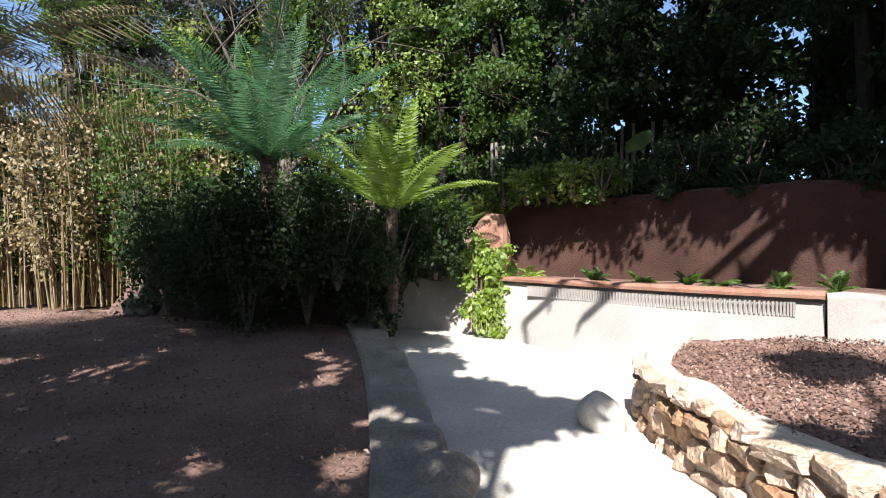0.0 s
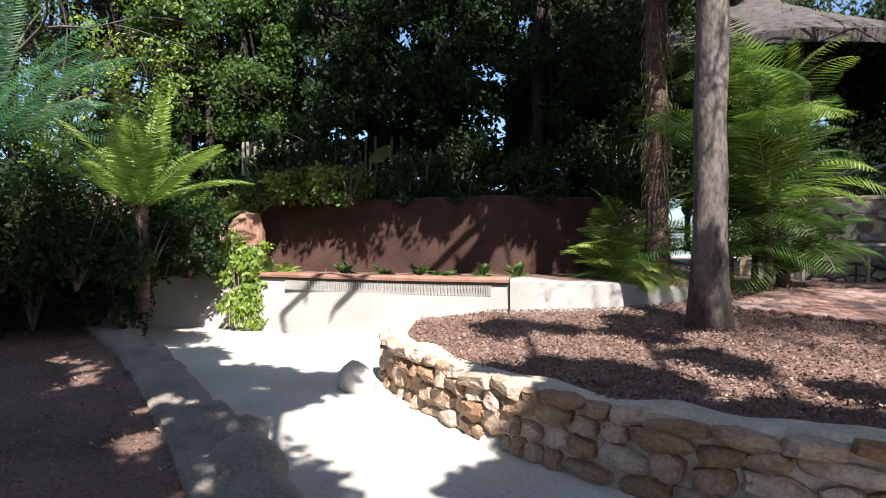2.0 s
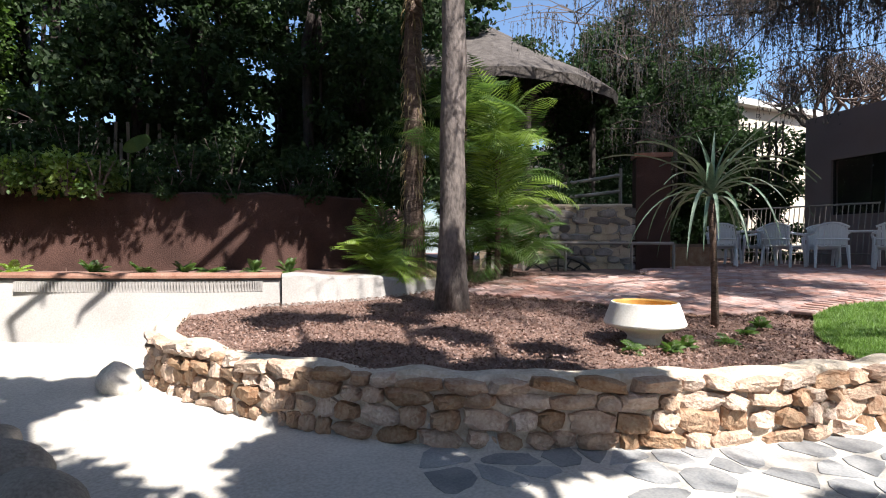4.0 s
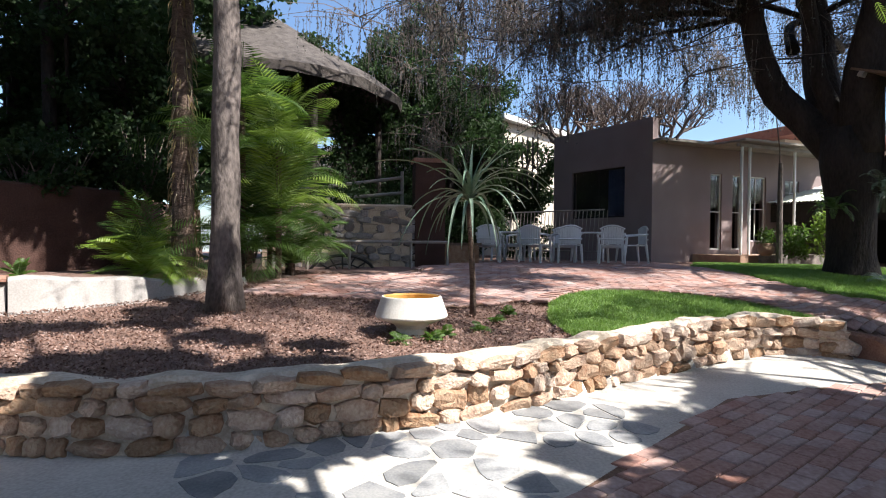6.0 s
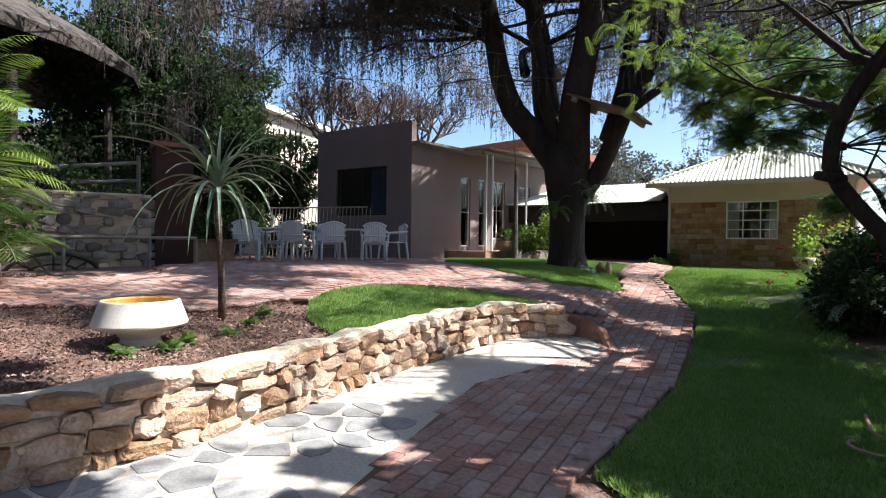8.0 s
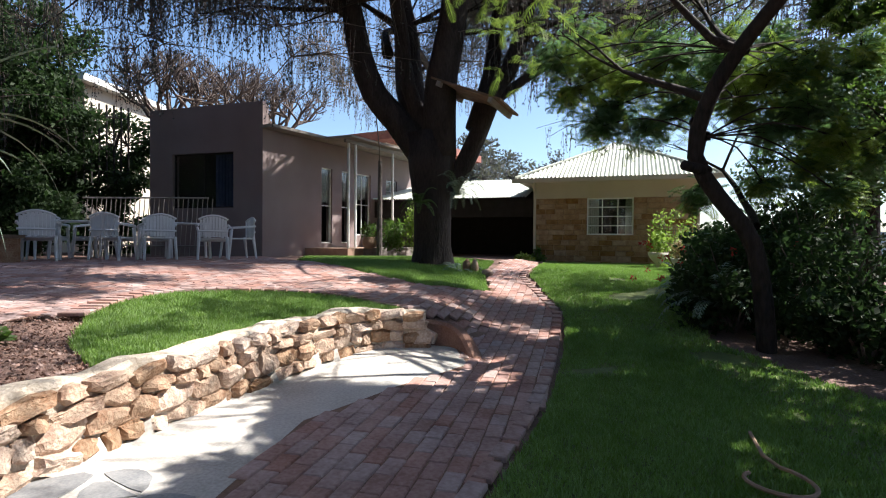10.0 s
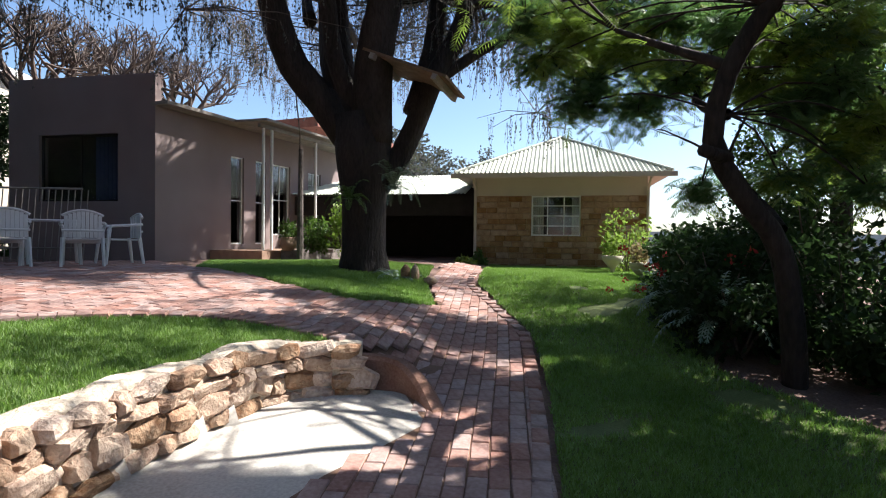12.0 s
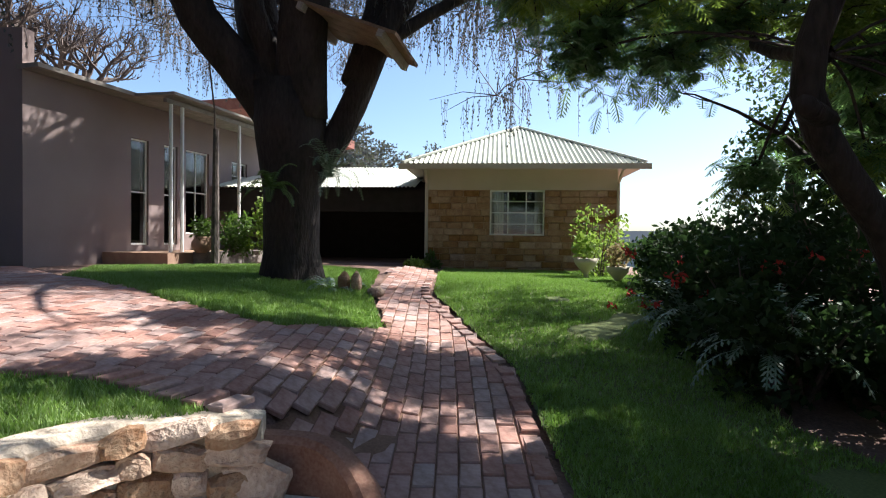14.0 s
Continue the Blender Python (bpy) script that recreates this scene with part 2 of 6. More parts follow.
LEFT_CURB = [(-0.1, 0.6), (-0.05, 1.6), (-0.12, 2.4), (-0.22, 3.2), (-0.38, 4.2), (-0.62, 5.4), (-0.95, 6.8), (-1.3, 8.2)]
TERRACE = STONE_WALL + [(6.5, -3.55), (7.2, -3.6), (9.5, -4.2), (40, -4.2), (40, 12), (5.6, 3.8)] + KERB_LINE[::-1]
BED = RENDER_WALL + [(4.1, 4.2), (5.6, 3.75), (9, 7), (5.6, 5.6)] + BACK_WALL[::-1][1:] + [(0.2, 9.6), (-5.0, 9.9), (-5.0, 8.9), (-1.6, 8.4), (-1.0, 7.8)]
BANK = BACK_WALL + [(9, 7.2), (9, 60), (-60, 60), (-60, 18), (-6, 13.5), (0.1, 9.6)]
LEFT_BED = LEFT_CURB + [(-1.5, 9), (-30, 10), (-30, -4), (-0.5, -2)]
rnd = random.Random(7)


def h_low(x, y):
    s = (x - 2.3) * 0.8 - (y + 1.55) * 0.6
    z = 0.66 * smooth01((s - 2.4) / 8.1)
    z += 0.1 * smooth01((y - 3) / 3) * smooth01((3 - x) / 2)
    side = (x - 5.3) * -0.6 + (y + 5.0) * -0.8
    z -= 0.35 * smooth01((side - 2.6) / 3.0) * smooth01((x - 4) / 3)
    return z


def h_up(x, y):
    u = (0.9 * x + 0.45 * y - 3.1) / 6.2
    return 0.42 + 0.38 * smooth01(u * 1.1 + 0.04)


def height(x, y):
    if inside(x, y, BANK):
        return 1.95 + 0.1 * max(0, min(20, y - 8))
    if inside(x, y, BED):
        return 0.87
    lo = h_low(x, y)
    if inside(x, y, LEFT_BED):
        lo += 0.12
    if inside(x, y, TERRACE):
        return max(h_up(x, y), lo)
    d = (x - 6.2) * 0.6 + (y + 5.1) * 0.8
    w = smooth01((d - 0.15) / 1.3) * smooth01((x - 6.1) / 0.45)
    return lo + (max(h_up(x, y), lo) - lo) * w


def axis(stops):
    out = []
    for (a, b, s) in stops:
        v = a
        while v < b - 1e-6:
            out.append(v)
            v += s
    out.append(stops[-1][1])
    return out


xs = axis([(-600, -60, 90), (-60, -12, 6), (-12, -3, 0.5), (-3, 9, 0.08), (9, 16, 0.25), (16, 40, 2), (40, 700, 60)])
ys = axis([(-700, -60, 80), (-60, -16, 4), (-16, -7, 0.4), (-7, 10, 0.08), (10, 20, 0.5), (20, 60, 5), (60, 700, 80)])


def ground_z(x, y):
    z = height(x, y)
    far = math.hypot(x - 3, y + 1)
    if far > 22:
        z -= (far - 22) * 0.05
    n = noise.noise(Vector((x * 1.3, y * 1.3, 0))) * 0.02 + noise.noise(Vector((x * 5, y * 5, 3))) * 0.01
    return z + n - 0.02


gv = [(x, y, ground_z(x, y)) for y in ys for x in xs]
W = len(xs)
gf = [(j * W + i, j * W + i + 1, (j + 1) * W + i + 1, (j + 1) * W + i) for j in range(len(ys) - 1) for i in range(W - 1)]
tagged(pymesh("ground", gv, gf, M_SOIL, smooth=True), kind="structure")


def sheet(name, poly, lift, material, step=0.25, kind="structure"):
    """A thin sheet that follows the ground inside a polygon."""
    from mathutils.geometry import delaunay_2d_cdt
    ring = []
    for i, p in enumerate(poly):
        q = poly[(i + 1) % len(poly)]
        n = max(1, int(math.dist(p, q) / step))
        ring += [Vector((p[0] + (q[0] - p[0]) * k / n, p[1] + (q[1] - p[1]) * k / n)) for k in range(n)]
    nr = len(ring)
    x0, x1, y0, y1 = min(p[0] for p in poly), max(p[0] for p in poly), min(p[1] for p in poly), max(p[1] for p in poly)
    y = y0
    while y < y1:
        x = x0
        while x < x1:
            if inside(x, y, poly):
                ring.append(Vector((x, y)))
            x += step
        y += step
    v, _, f, *_ = delaunay_2d_cdt(ring, [(i, (i + 1) % nr) for i in range(nr)], [list(range(nr))], 1, 1e-5)
    ob = pymesh(name, [(p.x, p.y, height(p.x, p.y) + lift) for p in v], [tuple(q) for q in f], material, smooth=True)
    return tagged(ob, kind=kind)


PATH_POLY = [(-0.4, -2.6), (0.3, 0.3), (-0.05, 1.6), (-0.15, 3.2), (-0.6, 5.4), (-1.2, 8.0), (0.0, 7.9), (0.85, 7.1), (1.6, 6.1), (2.1, 4.95), (1.6, 4.1), (1.5, 3.55), (1.55, 2.4), (1.7, 1.75), (2.0, 1.0), (2.55, 0.3), (2.95, -0.15), (3.4, -0.6), (4.0, -1.0), (4.8, -1.6), (5.6, -2.3), (6.1, -2.9), (6.15, -3.6), (5.8, -4.0), (5.2, -3.9), (4.8, -3.1), (4.2, -2.3), (3.1, -1.75), (2.45, -1.42), (1.8, -1.1), (1.2, -1.7)]
sheet("path", PATH_POLY, 0.015, M_PATH, 0.2)
BRICK_POLY = [(1.2, -1.5), (1.8, -1.1), (2.45, -1.42), (3.1, -1.75), (4.2, -2.3), (4.8, -3.1), (5.2, -3.9), (5.8, -4.0), (6.15, -3.8), (6.7, -3.4), (6.95, -3.1), (7.2, -2.6), (7.25, -1.9), (7.0, -1.1), (6.2, -0.6), (5.2, 0.3), (5.2, 1.5), (5.0, 3.1), (6.3, 3.3), (7.6, 1.6), (9, 2.2), (13, 1.4), (14.0, -2.2), (11.4, -2.8), (9.1, -3.7), (7.9, -4.4), (7.95, -5.4), (9.6, -6.1), (12, -7.6), (13, -8.9), (11.6, -8.3), (9.38, -6.76), (7.65, -6.13), (6.67, -5.79), (5.26, -4.9), (3.9, -3.9), (2.4, -2.6)]
sheet("pavement", BRICK_POLY, 0.012, M_JOINT, 0.3)
LAWN_S = [(4.3, -1.05), (5.0, -0.75), (6.2, -0.62), (7.0, -1.12), (7.22, -1.9), (7.15, -2.6), (6.9, -3.1), (6.2, -3.55), (6.2, -2.95), (5.75, -2.35), (5.0, -1.7)]
LAWN_T = [(7.95, -5.35), (7.92, -4.42), (9.1, -3.72), (11.2, -2.85), (13.4, -3.2), (13.0, -5.8), (11.5, -7.1), (9.6, -6.0)]
LAWN_R = [(2.3, -2.6), (3.9, -4.0), (5.26, -5.0), (6.67, -5.87), (7.65, -6.2), (9.38, -6.84), (11.6, -8.35), (12.8, -9.3), (10.8, -11.8), (8.4, -10.6), (7.0, -8.6), (5.0, -6.6), (3.0, -6.4), (0.5, -7.0), (-0.5, -3.4)]
for nm, poly in (("lawn_small", LAWN_S), ("lawn_tree", LAWN_T), ("lawn_main", LAWN_R)):
    sheet(nm, poly, 0.01, M_TURF, 0.25)


# ---- walls of stone ----
def ribbon(name, line, z0f, z1f, thick, material, step=0.15, batter=0.0, wob=0.0):
    """A wall along a line, with its thickness; batter leans its foot to the line's right."""
    P = resample(line, step)
    bm = bmesh.new()
    prev = None
    for i, p in enumerate(P):
        d = (P[min(i + 1, len(P) - 1)] - P[max(i - 1, 0)]).normalized()
        n = Vector((d.y, -d.x))
        z0, z1 = z0f(p), z1f(p) + (noise.noise(Vector((p.x * 3, p.y * 3, 1))) * wob)
        sec = [(n * (thick / 2 + batter), z0), (n * thick / 2, z1 - 0.03), (n * (thick / 2 - 0.03), z1), (-n * (thick / 2 - 0.03), z1), (-n * thick / 2, z1 - 0.03), (-n * thick / 2, z0)]
        ring = [bm.verts.new((p.x + o.x, p.y + o.y, z)) for o, z in sec]
        if prev:
            for k in range(len(ring) - 1):
                bm.faces.new((prev[k], ring[k], ring[k + 1], prev[k + 1]))
        else:
            bm.faces.new(ring[::-1])
        prev = ring
    bm.faces.new(prev)
    bmesh.ops.recalc_face_normals(bm, faces=bm.faces)
    return part(name, bm, material, smooth=False)


def terr_top(p):
    return h_up(p.x, p.y) + 0.03


sw = tagged(ribbon("stone_wall", STONE_WALL, lambda p: -0.2, lambda p: terr_top(p) + 0.005, 0.2, M_CAP, 0.07, 0.04, 0.045), "low retaining wall of rough ochre sandstone with a mortar top", "wall", kind="structure")
tagged(ribbon("rendered_wall", RENDER_WALL, lambda p: -0.1, lambda p: 0.84, 0.14, M_RENDER, 0.15, 0.3), "sloping retaining wall of pale cement render", "wall", kind="structure")
tagged(ribbon("coping", RENDER_WALL[1:], lambda p: 0.84, lambda p: 0.9, 0.24, M_CAPRED, 0.2, 0, 0.01), kind="structure")
tagged(ribbon("garden_wall", BACK_WALL, lambda p: 0.6, lambda p: 2.0, 0.25, M_REDWALL, 0.4, 0, 0.04), "dark red brown plastered garden wall", "wall", kind="structure")
tagged(ribbon("kerb_wall", KERB_LINE, lambda p: 0.3, lambda p: 0.87 - 0.1 * smooth01((p.x - 3.3) / 2.4), 0.3, M_RENDER, 0.15, 0.12, 0.04), "low rounded kerb of pale render", "wall", kind="structure")
tagged(ribbon("path_kerb", LEFT_CURB, lambda p: -0.1, lambda p: h_low(p.x, p.y) + 0.17, 0.42, M_KERB, 0.1, 0.06, 0.1), "rounded kerb of rough grey cement and stones", "kerb", kind="structure")


RE = [(6.12, -3.7), (5.98, -3.95), (5.7, -4.08), (5.3, -4.05), (5.1, -3.95)]
tagged(ribbon("ramp_edge", RE, lambda p: -0.1, lambda p: 0.05 + 0.33 * smooth01((p.x - 5.1) / 1.05), 0.14, M_CAPRED, 0.08, 0.02, 0.02), "dark red brown cement edge that runs down from the end of the stone wall", "kerb", kind="structure")


# ---- plants ----
def leaves(bm_verts, faces, centre, radii, n, size, rng, squash=0.0, hang=0.0):
    """Adds n small pointed leaves in a clump."""
    cx, cy, cz = centre
    for _ in range(n):
        while True:
            v = Vector((rng.uniform(-1, 1), rng.uniform(-1, 1), rng.uniform(-1, 1)))
            if v.length < 1:
                break
        p = Vector((cx + v.x * radii[0], cy + v.y * radii[1], cz + v.z * radii[2]))
        d = Vector((rng.gauss(0, 1), rng.gauss(0, 1), rng.gauss(0, 1) - hang)).normalized()
        s = d.cross(Vector((rng.gauss(0, 1), rng.gauss(0, 1), rng.gauss(0, 1)))).normalized()
        L = size * rng.uniform(0.6, 1.3)
        w = L * 0.28
        i = len(bm_verts)
        bm_verts += [p, p + d * L * 0.5 + s * w, p + d * L, p + d * L * 0.5 - s * w]
        faces.append((i, i + 1, i + 2, i + 3))


def crown_mesh(name, clumps, n, size, material, parent, rng, hang=0.0):
    v, f = [], []
    for c in clumps:
        leaves(v, f, c[:3], (c[3], c[3], c[3] * 0.75), n, size, rng, hang=hang)
    return pymesh(name, v, f, material, parent)


def limb(bm, p, d, length, r, depth, rng, ends, up=0.15, n=7, spread=0.6, taper=0.14):
    pts, rad = [Vector(p)], [r]
    d = Vector(d).normalized()
    for k in range(4):
        d = (d + Vector((rng.gauss(0, 0.14), rng.gauss(0, 0.14), rng.gauss(0, 0.1) + up * 0.3))).normalized()
        pts.append(pts[-1] + d * length / 4)
        rad.append(r * (1 - taper * (k + 1)))
    tube(bm, pts, rad, n, caps=depth == 0)
    if depth == 0:
        ends.append(pts[-1])
        return
    for k in range(rng.choice((2, 3))):
        q = (d + Vector((rng.gauss(0, spread), rng.gauss(0, spread), rng.gauss(0, spread * 0.6)))).normalized()
        limb(bm, pts[-1 - (k > 1)], q, length * rng.uniform(0.6, 0.85), rad[-1] * 0.8, depth - 1, rng, ends, up, max(4, n - 1), spread, taper)


def tree(name, x, y, h, r, crown_r, label, leaf, bark, seed, n=260, size=0.09, lean=(0, 0), depth=3, base=None, clump=0.45, group="trees"):
    rng = random.Random(seed)
    z = height(x, y) if base is None else base
    e = thing(name, x, y, z, label, "tree", group)
    bm = bmesh.new()
    k = 6
    pts = [Vector((lean[0] * (i / k) ** 1.5 + rng.gauss(0, 0.02) * h * 0.2, lean[1] * (i / k) ** 1.5 + rng.gauss(0, 0.02) * h * 0.2, -0.15 + (h + 0.15) * i / k)) for i in range(k + 1)]
    pts[0] = Vector((0, 0, -0.15))
    tube(bm, pts, [r * (1.35 if i == 0 else 1 - 0.45 * i / k) for i in range(k + 1)], 10)
    ends = []
    for i in range(4):
        a = i * 1.57 + rng.uniform(0, 1)
        limb(bm, pts[-1] - Vector((0, 0, 0.3 * i * h * 0.15)), (math.cos(a), math.sin(a), rng.uniform(0.4, 1.0)), crown_r * 0.5, r * 0.45, depth - 1, rng, ends)
    part("trunk", bm, bark, e, smooth=True)
    cl = [(p.x, p.y, p.z, clump * rng.uniform(0.7, 1.4)) for p in ends]
    crown_mesh("crown", cl, n, size, leaf, e, rng)
    return e


def frond(v, f, base, az, el, length, rng, width=0.22, droop=0.9, pairs=22, lw=0.012):
    """One feathered frond with leaflets on both sides of its rib."""
    d = Vector((math.cos(az) * math.cos(el), math.sin(az) * math.cos(el), math.sin(el)))
    side = Vector((-math.sin(az), math.cos(az), 0))
    p = Vector(base)
    step = length / pairs
    for i in range(pairs):
        t = i / pairs
        q = p + d * step
        k = len(v)
        v += [p - side * 0.006, p + side * 0.006, q + side * 0.005, q - side * 0.005]
        f.append((k, k + 1, k + 2, k + 3))
        L = width * math.sin(math.pi * min(1, 0.12 + t * 0.88)) + 0.02
        for s in (-1, 1):
            tip = p + side * s * L * 0.85 + d * L * 0.6 - Vector((0, 0, 0.25 * L + rng.uniform(0, 0.1) * L))
            m = (p + tip) / 2
            k = len(v)
            v += [p, m + d * lw, tip, m - d * lw]
            f.append((k, k + 1, k + 2, k + 3))
        p = q
        d = (d - Vector((0, 0, droop * step / length * (0.4 + 1.6 * t)))).normalized()


def frond_plant(name, x, y, z, label, category, n, length, mat_, seed, el=(0.3, 1.2), width=0.22, droop=0.9, pairs=22, lw=0.012, trunk=None, group=""):
    rng = random.Random(seed)
    e = thing(name, x, y, z, label, category, group)
    if trunk:
        bm = bmesh.new()
        tube(bm, [(0, 0, -trunk[0]), (0.02, 0, -trunk[0] * 0.5), (0, 0, 0.05)], [trunk[1] * 1.2, trunk[1], trunk[1] * 1.1], 10)
        part("trunk", bm, M_PALMBARK, e)
    v, f = [], []
    for i in range(n):
        frond(v, f, (0, 0, 0), i * 2.4 + rng.uniform(-0.2, 0.2), rng.uniform(*el), length * rng.uniform(0.75, 1.1), rng, width, droop, pairs, lw)
    pymesh("fronds", v, f, mat_, e)
    return e


def shrub(name, x, y, z, rx, rz, label, leaf, seed, n=1500, size=0.07, group="shrubs"):
    rng = random.Random(seed)
    e = thing(name, x, y, z, label, "shrub", group)
    bm = bmesh.new()
    for i in range(7):
        a = i * 0.9
        tube(bm, [(0, 0, -0.05), (math.cos(a) * rx * 0.3, math.sin(a) * rx * 0.3, rz * 0.5), (math.cos(a) * rx * 0.6, math.sin(a) * rx * 0.6, rz * 0.95)], [0.02, 0.012, 0.005], 5)
    part("stem", bm, M_TWIG, e)
    v, f = [], []
    for i in range(12):
        a, rr = rng.uniform(0, 6.28), rx * math.sqrt(rng.random()) * 0.75
        leaves(v, f, (math.cos(a) * rr, math.sin(a) * rr, rz * rng.uniform(0.1, 1.0)), (rx * 0.42, rx * 0.42, rz * 0.3), n // 12, size, rng)
    pymesh("foliage", v, f, leaf, e)
    return e


# the two trunks in the raised bed
def column_tree(name, x, y, z, r, h, bark, label, seed, wob=0.04):
    rng = random.Random(seed)
    e = thing(name, x, y, z, label, "tree", "")
    bm = bmesh.new()
    n = 14
    pts = [(wob * rng.gauss(0, 1) * i / n, wob * rng.gauss(0, 1) * i / n, -0.1 + h * i / n) for i in range(n + 1)]
    tube(bm, pts, [r * (1.45 if i == 0 else 1.1 if i == 1 else 1 - 0.25 * i / n) * rng.uniform(0.96, 1.04) for i in range(n + 1)], 16)
    part("trunk", bm, bark, e, smooth=True)
    return e


t1 = column_tree("tree", 4.15, 2.62, 0.5, 0.155, 7, M_PALEBARK, "tall straight tree with patchy grey bark", 3)
rng = random.Random(31)
bm = bmesh.new()
ends = []
for i in range(5):
    limb(bm, (0, 0, 5.2 + i * 0.35), (math.cos(i * 1.3), math.sin(i * 1.3), 0.6), 1.3, 0.06, 2, rng, ends)
part("limb", bm, M_PALEBARK, t1, smooth=True)
LOW_MASSES = [(2.0, 4.8, 8.8, 1.1), (4.0, 4.0, 9.2, 1.1), (5.8, 3.4, 8.8, 1.1), (3.0, 5.4, 10.0, 1.2), (5.0, 4.4, 10.0, 1.2), (5.5, 4.0, 6.2, 0.8), (6.9, 3.2, 6.1, 0.9), (0.45, 5.65, 5.2, 0.62), (0.95, 5.6, 5.2, 0.62), (1.55, 5.0, 5.2, 0.62), (2.15, 4.7, 5.2, 0.62), (2.85, 3.9, 5.2, 0.62)]
TOP_MASSES = [(3.55, 3.4, 5.2, 0.62), (4.35, 3.0, 5.2, 0.62), (5.15, 2.9, 5.2, 0.62), (0.3, 6.1, 6.3, 0.9), (1.4, 5.45, 6.3, 0.9), (2.7, 4.35, 6.3, 0.9), (4.2, 3.45, 6.3, 0.9), (2.6, 5.2, 7.6, 1.1), (4.6, 4.4, 7.6, 1.1), (6.6, 3.6, 7.4, 1.0), (3.6, 4.6, 8.6, 1.1)]
v, f = [], []
for bx, by, bz, br in LOW_MASSES + TOP_MASSES:
    c = Vector((bx - 4.15, by - 2.62, bz - 0.5))
    k0 = len(v)
    for i in range(12):
        u = Vector((rng.gauss(0, 1), rng.gauss(0, 1), rng.gauss(0, 0.5))).normalized() * br * rng.uniform(0.3, 0.9)
        leaves(v, f, c + u, (0.36, 0.36, 0.2), 210, 0.12, rng)
pymesh("crown", v, f, M_LEAFD, t1)
bm = bmesh.new()
for bx, by, bz, br in LOW_MASSES + TOP_MASSES:
    c = Vector((bx - 4.15, by - 2.62, bz - 0.5))
    tube(bm, [(0, 0, 5.0), (c.x * 0.5, c.y * 0.5, c.z + 0.2), c], [0.06, 0.04, 0.02], 6)
for k, (tx, ty, tz) in enumerate(((-3.3, -1.0, 5.2), (-2.7, -1.35, 5.6), (-2.1, -1.6, 5.9), (-1.5, -1.9, 6.2), (-3.9, -0.6, 5.4), (-2.6, -0.6, 4.9))):
    mid = Vector((tx * 0.5, ty * 0.5 - 0.1, tz + 0.15))
    tube(bm, resample3([(0, 0, 5.4), mid, (tx, ty, tz)], 0.3), 0.055, 6)
    for m in range(7):
        a = mid.lerp(Vector((tx, ty, tz)), m / 6)
        b = a + Vector((rng.uniform(-0.5, 0.2), rng.uniform(-0.7, 0.7), rng.uniform(-0.1, 0.3)))
        tube(bm, [a, (a + b) / 2 + Vector((0, 0, 0.08)), b], [0.036, 0.03, 0.014], 5, False)
part("limb", bm, M_PALEBARK, t1, smooth=True)
t2 = column_tree("palm_tree", 5.0, 4.0, 0.6, 0.14, 7, M_PALMBARK, "palm with a shaggy fibrous brown trunk", 5)
rng = random.Random(32)
v, f = [], []
for i in range(22):
    frond(v, f, (0, 0, 6.6), i * 2.4, rng.uniform(-0.2, 1.0), 2.2, rng, 0.45, 1.2, 30)
pymesh("fronds", v, f, M_LEAFM, t2)
v, f = [], []
for i in range(10):
    frond(v, f, (0, 0, rng.uniform(0.1, 0.5)), i * 2.4, rng.uniform(0.0, 0.6), 0.8, rng, 0.25, 1.5, 18)
pymesh("skirt_fronds", v, f, M_DRY, t2)
bm = bmesh.new()
for k in range(420):
    a, z = rng.uniform(0, 6.28), rng.uniform(0.1, 6.2)
    c, sn = math.cos(a), math.sin(a)
    r = 0.13
    L = rng.uniform(0.08, 0.22)
    tube(bm, [(c * r, sn * r, z), (c * (r + 0.035), sn * (r + 0.035), z - L * 0.4), (c * (r + 0.05), sn * (r + 0.05), z - L)], [0.008, 0.007, 0.002], 3, False)
tagged(part("trunk_fibre", bm, M_DRY, t2), kind="stuff")
# feathery palm clump
for i, (x, y, hh, L) in enumerate(((5.75, 3.55, 0.4, 1.5), (5.95, 3.2, 1.0, 1.4), (5.5, 3.75, 1.7, 1.4), (6.3, 3.6, 0.8, 1.5), (5.1, 4.5, 0.2, 1.2), (6.1, 3.3, 1.9, 1.3), (6.3, 3.2, 0.2, 1.2), (5.8, 3.7, 2.4, 1.1), (6.5, 3.4, 1.5, 1.2), (4.7, 4.3, 0.1, 0.9))):
    frond_plant("areca_palm", x, y, 0.75 + hh, "feathery green areca palm in a clump", "palm", 19, L, M_LEAFY if i % 4 == 1 else M_LEAFM, 40 + i, (0.45, 1.5), 0.46, 1.7, 28, 0.011, (hh + 0.1, 0.04), "palm clump")

